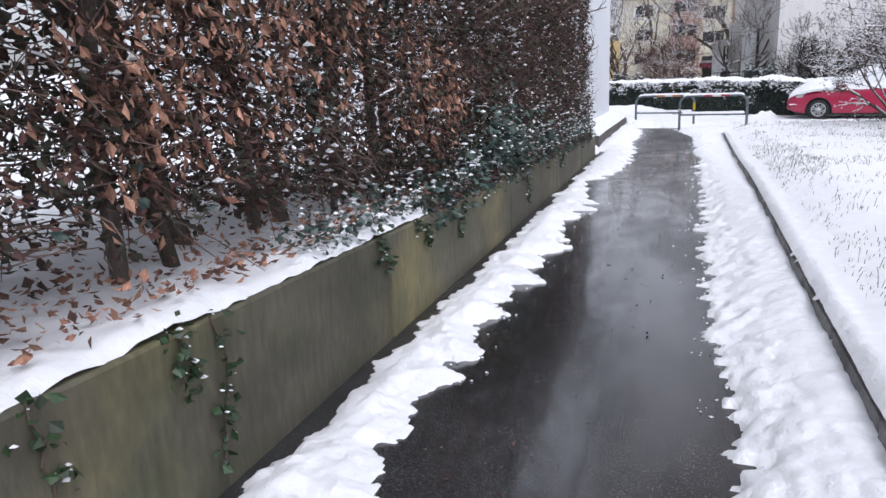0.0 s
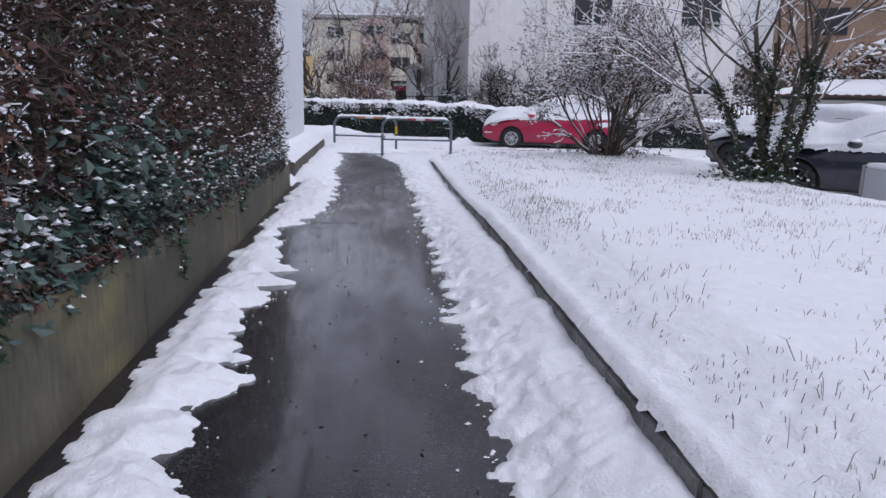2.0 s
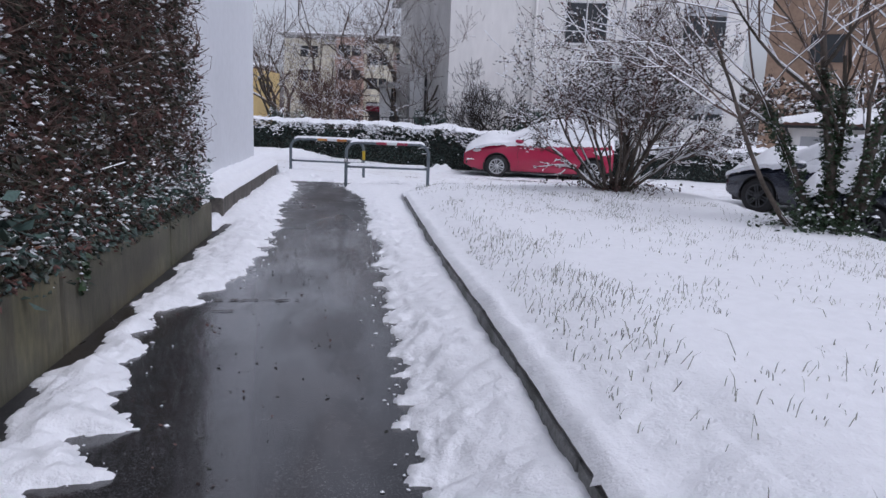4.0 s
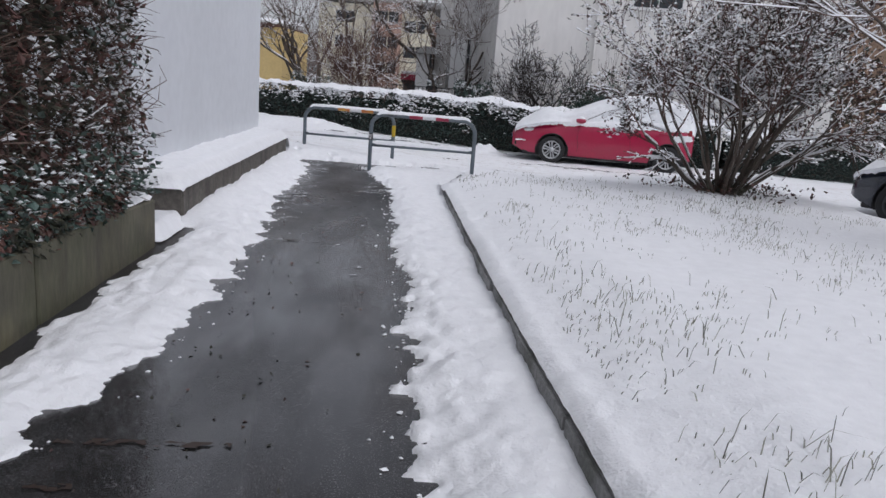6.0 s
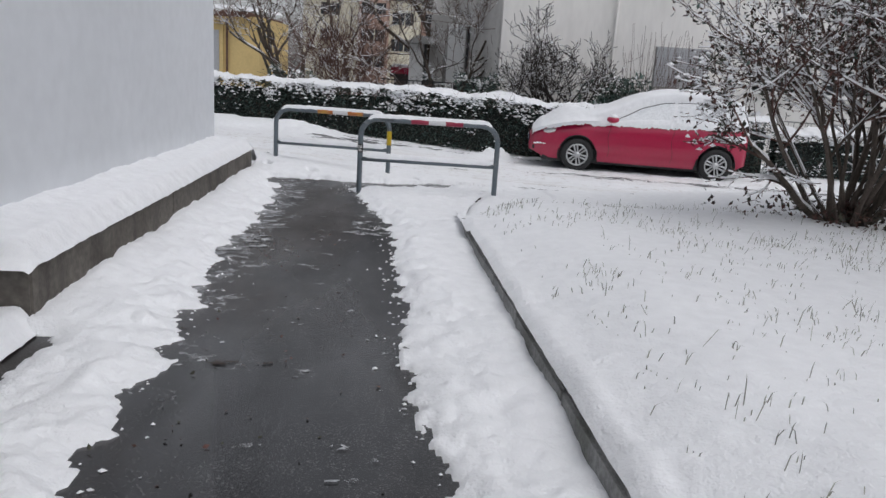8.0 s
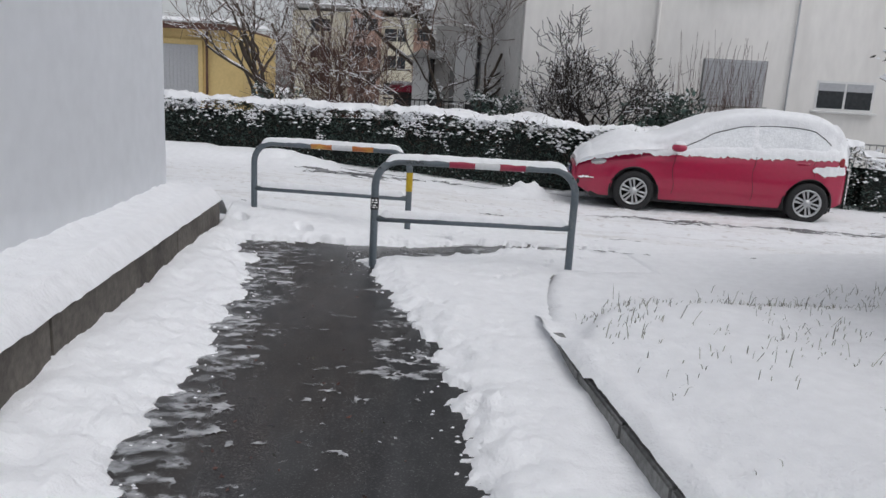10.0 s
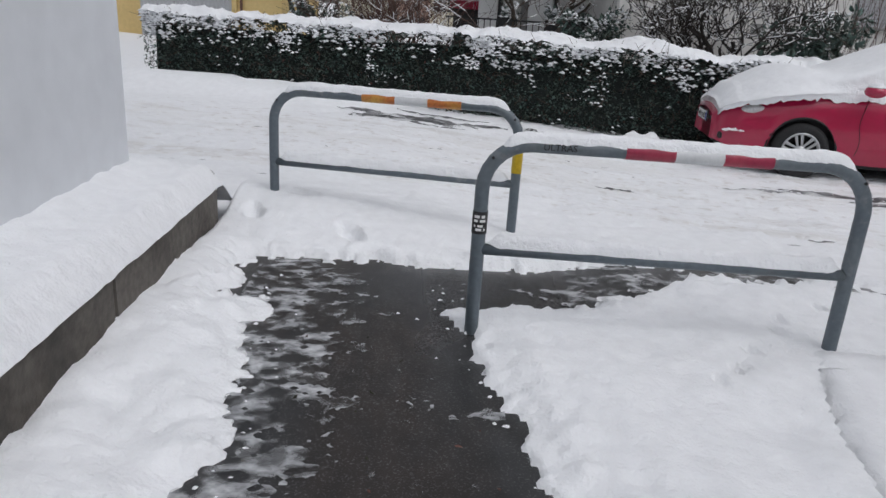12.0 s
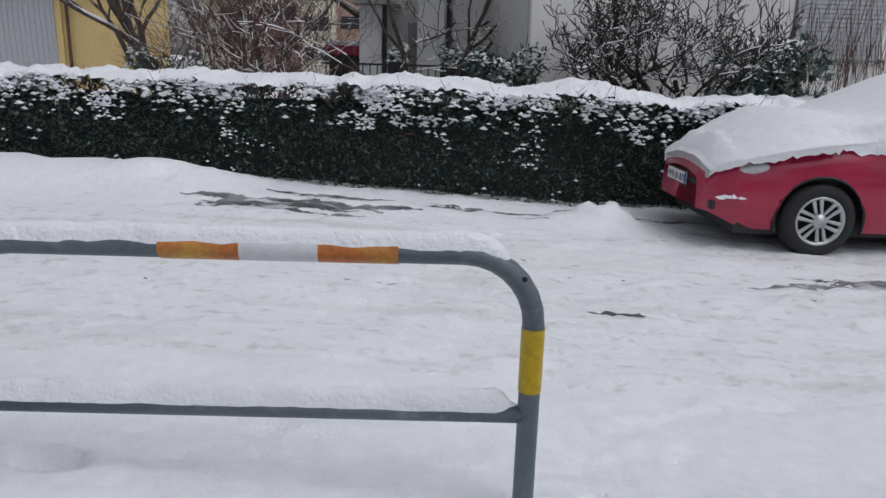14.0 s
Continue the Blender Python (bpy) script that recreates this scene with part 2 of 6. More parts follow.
overlay(CONCRETE, (0.06, 0.066, 0.034), (1.0, 1.5, 1.6), 0.5, 0.7, 0.75)
overlay(CONCRETE, (0.05, 0.046, 0.034), (2.0, 7.0, 0.9), 0.54, 0.72, 0.65)
overlay(CONCRETE, (0.045, 0.041, 0.031), (0.4, 0.5, 1.3), 0.44, 0.62, 0.7)
overlay(LEDGE, (0.05, 0.045, 0.04), (3.0, 5.0, 1.2), 0.5, 0.65, 0.7)
overlay(KERB, (0.12, 0.125, 0.11), (5.0, 3.0, 3.0), 0.5, 0.65, 0.7)
overlay(ASPHALT, (0.02, 0.013, 0.009), (1.1, 0.45, 1.0), 0.5, 0.62, 0.8)
overlay(ASPHALT, (0.15, 0.15, 0.15), (120.0, 120.0, 120.0), 0.57, 0.68, 0.5, 2.0)
overlay(HOUSE_WHITE, (0.6, 0.58, 0.55), (1.5, 1.5, 0.12), 0.55, 0.8, 0.4)
overlay(RENDER_WHITE, (0.62, 0.64, 0.66), (0.7, 0.7, 0.5), 0.5, 0.8, 0.4)
overlay(ROADSNOW, (0.56, 0.54, 0.51), (0.45, 4.0, 1.0), 0.54, 0.75, 0.5)
overlay(STEEL, (0.24, 0.25, 0.26), (14.0, 14.0, 14.0), 0.6, 0.72, 0.5)


# ---- mesh helpers ----
def smooth01(a, b, x):
    t = min(1.0, max(0.0, (x - a) / (b - a)))
    return t * t * (3 - 2 * t)


def fbm(x, y, z=0.0, octaves=3):
    return noise.fractal(Vector((x, y, z)), 1.0, 2.0, octaves)


def thing(name, label, category, group="", kind="", at=None):
    e = new(name)
    if at is not None:
        e.matrix_world = at
    return tagged(e, label, category, group, kind)


def raw(name, verts, faces, material, parent=None, label="", smooth=False):
    me = bpy.data.meshes.new(name)
    me.from_pydata(verts, [], faces)
    mats = material if isinstance(material, (list, tuple)) else [material]
    for m in mats:
        me.materials.append(m)
    if smooth:
        me.polygons.foreach_set("use_smooth", [True] * len(me.polygons))
    me.update()
    ob = new(name, me)
    if parent is not None:
        ob.parent = parent
    if label:
        ob["label"] = label
    if name in MANY:
        ob["kind"] = "stuff"
    return ob


MANY = {"twigs", "leaves", "dark_leaves", "green_leaves", "brown_leaves", "leaf_snow", "branch_snow", "hedge_snow", "foot_snow", "twig_snow", "ivy", "ivy_snow", "foot_ivy", "foot_growth", "limbs", "bumper_snow"}


def part(name, bm, material, parent=None, label="", smooth=False):
    me = bpy.data.meshes.new(name)
    bmesh.ops.recalc_face_normals(bm, faces=bm.faces)
    bm.to_mesh(me)
    bm.free()
    me.materials.append(material)
    if smooth:
        me.polygons.foreach_set("use_smooth", [True] * len(me.polygons))
    ob = new(name, me)
    if parent is not None:
        ob.parent = parent
    if label:
        ob["label"] = label
    return ob


def box(x0, x1, y0, y1, z0, z1, bevel=0.0, seg=1, bm=None):
    b = bmesh.new()
    bmesh.ops.create_cube(b, size=1, matrix=Matrix.Translation(((x0 + x1) / 2, (y0 + y1) / 2, (z0 + z1) / 2)) @ Matrix.Diagonal((x1 - x0, y1 - y0, z1 - z0, 1)))
    if bevel:
        bmesh.ops.bevel(b, geom=list(b.edges), offset=bevel, segments=seg, affect="EDGES")
    if bm is not None:
        tmp = bpy.data.meshes.new("tmp")
        b.to_mesh(tmp)
        b.free()
        bm.from_mesh(tmp)
        bpy.data.meshes.remove(tmp)
        return bm
    return b


def tube(points, radius, sides=10, verts=None, faces=None, caps=True, squash=1.0, lift=0.0, ref=None):
    """A tube along points; radius may be a list."""
    v, f = ([], []) if verts is None else (verts, faces)
    pts = [Vector(p) for p in points]
    rad = radius if isinstance(radius, (list, tuple)) else [radius] * len(pts)
    way = Vector(ref) if ref else None
    base = len(v)
    for i, p in enumerate(pts):
        d = (pts[min(i + 1, len(pts) - 1)] - pts[max(i - 1, 0)]).normalized()
        a = d.cross(way or (Vector((0, 0, 1)) if abs(d.z) < 0.95 else Vector((1, 0, 0)))).normalized()
        b = a.cross(d)
        for k in range(sides):
            an = 2 * math.pi * k / sides
            v.append(tuple(p + Vector((0, 0, lift)) + rad[i] * (math.cos(an) * a + squash * math.sin(an) * b)))
    for i in range(len(pts) - 1):
        for k in range(sides):
            q = base + i * sides
            f.append((q + k, q + (k + 1) % sides, q + sides + (k + 1) % sides, q + sides + k))
    if caps:
        f.append(tuple(base + k for k in reversed(range(sides))))
        f.append(tuple(base + (len(pts) - 1) * sides + k for k in range(sides)))
    return v, f


def grid_surface(xs, ys, height, keep=None):
    """A sheet over the crossing of xs and ys with height(x, y)."""
    idx, verts, faces = {}, [], []
    for j, y in enumerate(ys):
        for i, x in enumerate(xs):
            z = height(x, y)
            if z is not None:
                idx[i, j] = len(verts)
                verts.append((x, y, z))
    for j in range(len(ys) - 1):
        for i in range(len(xs) - 1):
            q = [idx.get(k) for k in ((i, j), (i + 1, j), (i + 1, j + 1), (i, j + 1))]
            q = [k for k in q if k is not None]
            if len(q) > 2:
                faces.append(tuple(q))
    return verts, faces


def leaves(n, place, size, rng, droop=0.3, aspect=0.6):
    """n folded leaves; place(rng) gives a point and an outward direction."""
    v, f = [], []
    for _ in range(n):
        p, out = place(rng)
        s = size * rng.uniform(0.6, 1.4)
        d = Vector((out[0] + rng.gauss(0, 0.6), out[1] + rng.gauss(0, 0.6), out[2] + rng.gauss(0, 0.6) - droop)).normalized()
        w = d.cross(Vector((rng.gauss(0, 0.5), rng.gauss(0, 0.5), 1))).normalized() * s * aspect * 0.5
        nrm = d.cross(w).normalized() * s * 0.12
        p = Vector(p)
        b = len(v)
        v += [tuple(p), tuple(p + d * s * 0.5 + w + nrm), tuple(p + d * s), tuple(p + d * s * 0.5 - w + nrm)]
        f += [(b, b + 1, b + 2), (b, b + 2, b + 3)]
    return v, f


def clumps(n, place, size, rng, flat=0.55):
    """n small uneven lumps of snow, each eight faces."""
    v, f = [], []
    for _ in range(n):
        p, _o = place(rng)
        s = size * rng.uniform(0.4, 1.5)
        b = len(v)
        an = rng.uniform(0, 6.28)
        ex, ey = s * rng.uniform(0.7, 1.3), s * rng.uniform(0.4, 1.0)
        for k in range(4):
            a = an + k * math.pi / 2 + rng.uniform(-0.3, 0.3)
            v.append((p[0] + ex * math.cos(a), p[1] + ey * math.sin(a), p[2] + s * rng.uniform(-0.25, 0.15)))
        v.append((p[0], p[1], p[2] + s * flat))
        v.append((p[0], p[1], p[2] - s * 0.3))
        for k in range(4):
            f += [(b + k, b + (k + 1) % 4, b + 4), (b + (k + 1) % 4, b + k, b + 5)]
    return v, f


def branches(start, heading, length, radius, depth, rng, out, spread=0.6, rise=0.15, bend=0.25, kids=3, steps=4, shrink=0.62, tip=0.004):
    """Limbs grown from start; fills out with (points, radii)."""
    p, d = Vector(start), Vector(heading).normalized()
    pts, rad = [p.copy()], [radius]
    end = max(tip, radius * 0.45)
    for i in range(steps):
        d = (d + Vector((rng.gauss(0, bend), rng.gauss(0, bend), rng.gauss(0, bend) * 0.7 + rise * 0.3))).normalized()
        p = p + d * length / steps
        pts.append(p.copy())
        rad.append(radius + (end - radius) * (i + 1) / steps)
    out.append((pts, rad))
    if depth <= 0:
        return
    for k in range(kids):
        i = rng.randint(max(1, steps // 2), steps)
        q = pts[i]
        side = Vector((rng.gauss(0, 1), rng.gauss(0, 1), rng.gauss(0, 0.6) + rise)).normalized()
        nd = (d * (1 - spread) + side * spread).normalized()
        branches(q, nd, length * shrink * rng.uniform(0.7, 1.2), rad[i] * 0.65, depth - 1, rng, out, spread, rise, bend, kids, max(2, steps - 1), shrink, tip)


def wood(limbs, sides=5):
    v, f = [], []
    for pts, rad in limbs:
        tube(pts, rad, sides if rad[0] > 0.02 else 3, v, f, caps=False)
    return v, f


def snow_on(limbs, rng, amount=0.8, smallest=0.003, thick=1.0):
    """Strips of snow that lie on the upper side of limbs that are not steep."""
    v, f = [], []
    for pts, rad in limbs:
        for i in range(len(pts) - 1):
            a, b = pts[i], pts[i + 1]
            d = b - a
            if d.length < 1e-5 or abs(d.normalized().z) > 0.88 or rng.random() > amount or rad[i] < smallest:
                continue
            s = d.cross(Vector((0, 0, 1))).normalized()
            w0, w1 = max(0.006, rad[i]) * 1.05, max(0.006, rad[i + 1]) * 1.05
            h = rng.uniform(0.6, 1.6) * thick
            k = len(v)
            v += [tuple(a - s * w0 + Vector((0, 0, rad[i] * 0.2))), tuple(a + Vector((0, 0, rad[i] + (0.006 + w0 * 0.5) * h))), tuple(a + s * w0 + Vector((0, 0, rad[i] * 0.2))),
                  tuple(b - s * w1 + Vector((0, 0, rad[i + 1] * 0.2))), tuple(b + Vector((0, 0, rad[i + 1] + (0.006 + w1 * 0.5) * h))), tuple(b + s * w1 + Vector((0, 0, rad[i + 1] * 0.2)))]
            f += [(k, k + 1, k + 4, k + 3), (k + 1, k + 2, k + 5, k + 4), (k, k + 2, k + 1), (k + 3, k + 4, k + 5)]
    return v, f


# ---- the lie of the land ----
CS, SN = math.cos(radians(11)), math.sin(radians(11))


def street(u, v):
    """Street coordinates (along, across) to x, y."""
    return u * CS + v * SN, -u * SN + v * CS


def to_street(x, y):
    return x * CS - y * SN, x * SN + y * CS


STREET_TURN = pose(0, 0, 0, 0, 0, -11)


def path_z(y):
    return 0.095 + 0.0022 * min(y, 20.5)


def road_z(u):
    return 0.22 - 0.2 * smooth01(-7.0, -2.5, u) + 0.03 * max(0.0, -8.5 - u) - 0.01 * max(0.0, u - 2)


def kerb_x(y):
    """The kerb runs straight and then bends away towards the street."""
    return 0.165 + 0.1 * max(0.0, y - 17.3) ** 2


def kerb_top(y):
    return path_z(y) + 0.145 + 0.1 * smooth01(14.0, 8.5, y)


def lawn_z(x, y):
    """Top of the lawn's snow, which swells up behind the kerb."""
    d = x - kerb_x(y)
    return kerb_top(min(y, 19.5)) + 0.025 + 0.14 * smooth01(0.0, 0.75, d) - 0.08 * smooth01(2.5, 6, x) + 0.03 * fbm(x * 0.4, y * 0.4, 5)


def bare_patch(x, y):
    """Trodden bare asphalt that reaches from the path's end under the barrier: over 0 where bare."""
    main = min(y - 19.8 - 0.25 * smooth01(-0.4, 0.1, x) - 0.32 * smooth01(0.0, 0.6, x), 20.52 - y + 0.2 * smooth01(-0.6, 0.4, x), (1.35 - x) * 0.5, x + 2.05)
    return main * 1.1 + 0.12 * fbm(x * 2.4, y * 5, 41) + 0.1 * fbm(x * 8, y * 14, 42) + 0.06 * fbm(x * 22, y * 28, 43) - 0.05


def edge_noise(y, seed, step=0.42, deep=0.2):
    """Torn edge of shovelled snow: uneven teeth."""
    q = y / step + 0.35 * fbm(y * 1.3, seed)
    i = math.floor(q)
    r = random.Random(int(i * 7919 + seed * 101))
    h = r.uniform(0.25, 1.0) * deep
    t = q - i
    tooth = r.random() < 0.75
    return h * (1 - t) ** 1.2 * smooth01(0.0, 0.16, t) if tooth else h * min(1, 2.2 * min(t, 1 - t))


PRINTS = [(-1.49, 20.74, 28, 0.14), (-2.12, 21.0, 15, 0.12), (-1.85, 21.35, 75, 0.12), (-0.17, 20.72, 60, 0.12), (0.12, 20.98, 50, 0.11), (-0.15, 21.02, 40, 0.1), (0.48, 20.93, 70, 0.11), (0.98, 20.78, 60, 0.1),
          (0.72, 20.75, 80, 0.09), (0.71, 19.77, 0, 0.05), (0.63, 19.63, 0, 0.05), (0.39, 19.4, 0, 0.055), (0.25, 19.21, 0, 0.05), (0.14, 19.11, 0, 0.045), (1.01, 19.95, 0, 0.05), (0.3, 19.24, 0, 0.035)]


def dents(x, y):
    d = 0.0
    for px, py, an, s in PRINTS:
        c, n_ = math.cos(radians(an)), math.sin(radians(an))
        a, b = (x - px) * c + (y - py) * n_, -(x - px) * n_ + (y - py) * c
        q = (a / (s * 0.45)) ** 2 + (b / s) ** 2
        if q < 1.6:
            d = max(d, 0.085 * (1 - smooth01(0.75, 1.3, q)) * min(1, s / 0.09))
    return d


def ground_z(x, y):
    """Top of the lying snow away from the path."""
    u, v = to_street(x, y)
    lump = (0.014 + 0.012 * smooth01(20.3, 21.0, v)) * fbm(x * 2.3, y * 2.3) + (0.007 + 0.007 * smooth01(20.3, 21.0, v)) * fbm(x * 8, y * 8, 3)
    lawn = lawn_z(x, y)
    park = 0.0 + 0.05 * smooth01(18, 8, y)
    right = lawn + (park - lawn) * smooth01(5.3, 6.3, x + 0.25 * fbm(y * 0.5, 2.0))
    walk_ = path_z(y) + 0.06
    edge = 0.09 + kerb_x(y)
    near = walk_ + (right - walk_) * smooth01(edge - 0.03, edge + 0.035 + 0.5 * smooth01(17.2, 18.2, y), x)
    if y > 17.5:
        near = near + (walk_ + 0.01 - near) * smooth01(17.5, 18.6, y) * (1 - smooth01(2.0, 5.0, x))
    if x < -2.3:
        near = 0.62 if x < -5.0 else path_z(y) - 0.12
    road = road_z(u) + 0.04
    bank = 0.10 * math.exp(-((v - 20.55) / 0.5) ** 2) * smooth01(-4.0, -6.2, u) + 0.24 * math.exp(-((v - 25.9) / 0.5) ** 2) * smooth01(-6.0, -7.6, u) * (1 + 0.4 * fbm(u * 1.5, 8.0) + 0.35 * fbm(x * 5, y * 5, 8))
    pile = 0.2 * math.exp(-((u + 3.15) / 0.35) ** 2 - ((v - 25.3) / 0.3) ** 2) * (1 + 0.7 * fbm(x * 5, y * 5, 1))
    z = near + (road - near) * smooth01(20.2, 21.0, v)
    rut = 0.018 * math.exp(-((v - 22.3) / 0.25) ** 2) + 0.018 * math.exp(-((v - 23.6) / 0.22) ** 2)
    z += bank + pile + lump - rut - dents(x, y)
    return z


# ---- ground ----
def lines(lo, hi, step, far):
    a = list(np.arange(lo, hi, step))
    q, g = a[-1], step
    while q < far:
        g *= 1.35
        q += g
        a.append(q)
    q, g = a[0], step
    head = []
    while q > -far:
        g *= 1.35
        q -= g
        head.append(q)
    return [float(k) for k in head[::-1] + a]


gv, gf = grid_surface(lines(-2.4, 7.0, 0.07, 900), lines(3.0, 26.6, 0.07, 900),
                      lambda x, y: (path_z(y) - 0.04) if (-2.4 < x < 0.06 + kerb_x(y) and y < 19.5) or (-2.3 < x < 1.5 and 19.4 < y < 21.65) else ground_z(x, y))
tagged(raw("ground", gv, gf, SNOW, smooth=True), "snow-covered ground of lawn, street and yards", "ground", kind="structure")

# asphalt footpath
pv, pf = grid_surface([float(x) for x in np.linspace(-2.42, 1.6, 42)] , [float(y) for y in np.arange(-4, 21.0, 0.1)],
                      lambda x, y: path_z(y) + 0.004 * fbm(x * 1.5, y * 0.8) - 0.006 * min(1.2, abs(x + 1.25)) if x < 0.26 or (y > 19.3 and x < 1.5 and y < 20.9) else None)
tagged(raw("pavement", pv, pf, ASPHALT, smooth=True), "wet dark asphalt footpath cleared of snow", "footpath", kind="structure")


def left_edge(y):
    return -1.98 + 0.15 * smooth01(16.5, 13.5, y) + 0.06 * fbm(y * 0.6, 11.0) + edge_noise(y, 3, 0.5, 0.32) * (1 - 0.5 * smooth01(9, 12, y)) + 0.2 * smooth01(8.5, 12, y) - 0.1 * smooth01(18.8, 20, y) - 0.3 * math.exp(-((y - 10.2) / 0.85) ** 2) + 0.12 * smooth01(14.5, 16.5, y) * fbm(y * 1.1, 71.0)


def right_edge(y):
    return -0.5 + 0.165 * smooth01(16.0, 12.0, y) + 0.05 * fbm(y * 0.5, 17.0) - edge_noise(y + 0.2, 9, 0.36, 0.17) * (1 - 0.5 * smooth01(11, 14, y)) - 0.1 * fbm(y * 1.4, 27.0) * smooth01(11, 14, y) + 0.09 * smooth01(13, 16, y) - 0.42 * smooth01(17.2, 19.5, y)


def strip(x, y, side):
    """Height of the shovelled snow beside the path, or None where it is bare."""
    if side > 0 and x > kerb_x(y) + 0.07 and y < 19.2:
        return None
    e = (left_edge(y) - x) if side < 0 else (x - right_edge(y))
    e += 0.055 * fbm(x * 7, y * 7, 6) + 0.04 * fbm(x * 20, y * 20, 2)
    if y > 19.6:
        e = max(e, (y - 20.2) * 0.9 + 0.12 * fbm(x * 3, y * 3, 4))
        e = min(e, -bare_patch(x, y) if y > 19.75 else e)
    if e < -0.4:
        return None
    gap = (x + 2.28) if side < 0 else 1.0
    if side < 0 and y < 14.6:
        e = min(e, gap - 0.1 - 0.12 * fbm(y * 1.7, 21.0) - 0.06 * fbm(x * 8, y * 8, 30))
    if e < 0.0:
        return path_z(y) - 0.03
    s = smooth01(0.0, 0.2, e)
    rim = 1 - (0.45 + 0.35 * (side > 0) * smooth01(15, 17, y)) * smooth01(0.12, 0.45, e)
    h = 0.009 + (0.05 + 0.03 * (side < 0) * smooth01(13, 15, y) * max(0.0, fbm(x * 3.3, y * 3.3, 14))) * s ** 0.8 + (0.03 * fbm(x * 1.9, y * 1.9, 9) + (0.026 * fbm(x * 6, y * 6, 1) + 0.016 * fbm(x * 17, y * 17, 4)) * rim) * (0.35 + 0.65 * s)
    z = path_z(y) + max(0.006, h) - dents(x, y)
    if side < 0:
        z += 0.05 * smooth01(-1.95, -2.27, x) * smooth01(14.0, 14.9, y) * s
    if side > 0:
        z += 0.1 * smooth01(-0.5, -0.05, x - kerb_x(y)) * smooth01(14.0, 8.5, y) * s
    k = smooth01(20.35, 20.8, y)
    return z + (ground_z(x, y) + 0.004 - z) * k


for side, name, x0, x1 in ((-1, "snow_bank", -2.31, -0.95), (1, "snow_bank", -1.2, 1.62)):
    sv, sf = grid_surface([float(x) for x in np.arange(x0, x1, 0.022)], [float(y) for y in np.arange(0.4, 21.8, 0.024)], lambda x, y: strip(x, y, side))
    tagged(raw(name, sv, sf, SNOW, smooth=True), "ragged bank of shovelled snow along the footpath", "snow", group="snow banks", kind="stuff")

# ---- retaining wall beside the footpath ----
def wall_top(y):
    return 0.87 - 0.028 * y


wall = thing("wall_west", "low mossy concrete retaining wall with snow on top", "wall", kind="structure")
JOINTS = [-4.0, -1.6, 0.6, 3.73, 6.9, 9.6, 12.0, 13.85]
for a, b in zip(JOINTS, JOINTS[1:]):
    bm = box(-2.47, -2.28, a + 0.011, b - 0.011, -0.5, 0.6, 0.012)
    bmesh.ops.subdivide_edges(bm, edges=[e for e in bm.edges if abs(e.verts[0].co.y - e.verts[1].co.y) > 1], cuts=12)
    for vtx in bm.verts:
        if vtx.co.z > 0.3:
            vtx.co.z += wall_top(vtx.co.y) - 0.6 + 0.006 * fbm(vtx.co.y * 4, 1.0)
        vtx.co.x += 0.004 * fbm(vtx.co.y * 3, vtx.co.z * 3)
    part("panel", bm, CONCRETE, wall)
bm = box(-2.45, -2.3, -4, 13.88, -0.5, 0.42)
part("joint_filling", bm, BLACK, wall)

# bed of snow behind the wall
bv, bf = grid_surface([float(x) for x in np.arange(-5.2, -2.42, 0.05)], [float(y) for y in np.arange(-3.8, 13.9, 0.06)],
                      lambda x, y: wall_top(y) + 0.05 + 0.10 * smooth01(-2.7, -3.6, x) + 0.03 * fbm(x * 3, y * 3) + 0.012 * fbm(x * 11, y * 11) - 0.05 * smooth01(-2.52, -2.43, x + 0.05 * fbm(y * 4, 3.0)))
tagged(raw("snow_bed", bv, bf, SNOW, smooth=True), "snow lying on the bed behind the low wall", "snow", kind="stuff").matrix_world = pose(0.15, 0, 0)

# ---- white building and its plinth ledge ----
bld = thing("white_building", "plain white rendered building with a snowy plinth", "building")
part("wall", box(-14, -2.75, 14.75, 20.69, -0.4, 8.5), RENDER_WHITE, bld)
part("roof", box(-14.2, -2.55, 14.5, 20.9, 8.5, 8.75, 0.03), HOUSE_GREY, bld)
plinth = thing("plinth_wall", "dark concrete plinth wall in front of white building", "wall", kind="structure")
for a, b in ((14.65, 17.12), (17.13, 19.3), (19.31, 20.85)):
    bm = box(-2.78, -2.3, a, b, -0.4, 0.45, 0.012, 2)
    part("block", bm, LEDGE, plinth)
part("end_block", box(-2.62, -2.42, 21.0, 21.25, 0.0, 0.46, 0.02), LEDGE, plinth)
part("step_block", box(-2.75, -2.3, 13.95, 14.64, -0.4, 0.14, 0.012), LEDGE, plinth)
pv, pf = grid_surface([float(x) for x in np.linspace(-2.78, -2.285, 22)], [float(y) for y in np.arange(14.6, 21.3, 0.04)],
                      lambda x, y: 0.445 + (0.03 + 0.1 * smooth01(-2.28, -2.42, x + 0.02 * fbm(y * 4, 7.0)) + 0.05 * smooth01(-2.5, -2.78, x) * (0.8 + 0.6 * fbm(y * 1.5, 2.0)) + 0.012 * fbm(x * 9, y * 9)) * smooth01(-2.262, -2.3, x) * smooth01(14.6, 14.72, y) * smooth01(21.3, 20.9, y) - 0.03 * smooth01(-2.3, -2.27, x) - 0.2 * smooth01(20.85, 21.3, y))
tagged(raw("ledge_snow", pv, pf, SNOW, smooth=True), "thick snow lying on the plinth ledge", "snow", kind="stuff")
pv, pf = grid_surface([float(x) for x in np.linspace(-2.76, -2.26, 17)], [float(y) for y in np.arange(13.92, 14.68, 0.04)],
                      lambda x, y: 0.13 + 0.12 * smooth01(-2.26, -2.36, x) * smooth01(13.9, 14.02, y) + 0.015 * fbm(x * 8, y * 8))
tagged(raw("step_snow", pv, pf, SNOW, smooth=True), "snow heaped on the low step between two walls", "snow", kind="stuff")


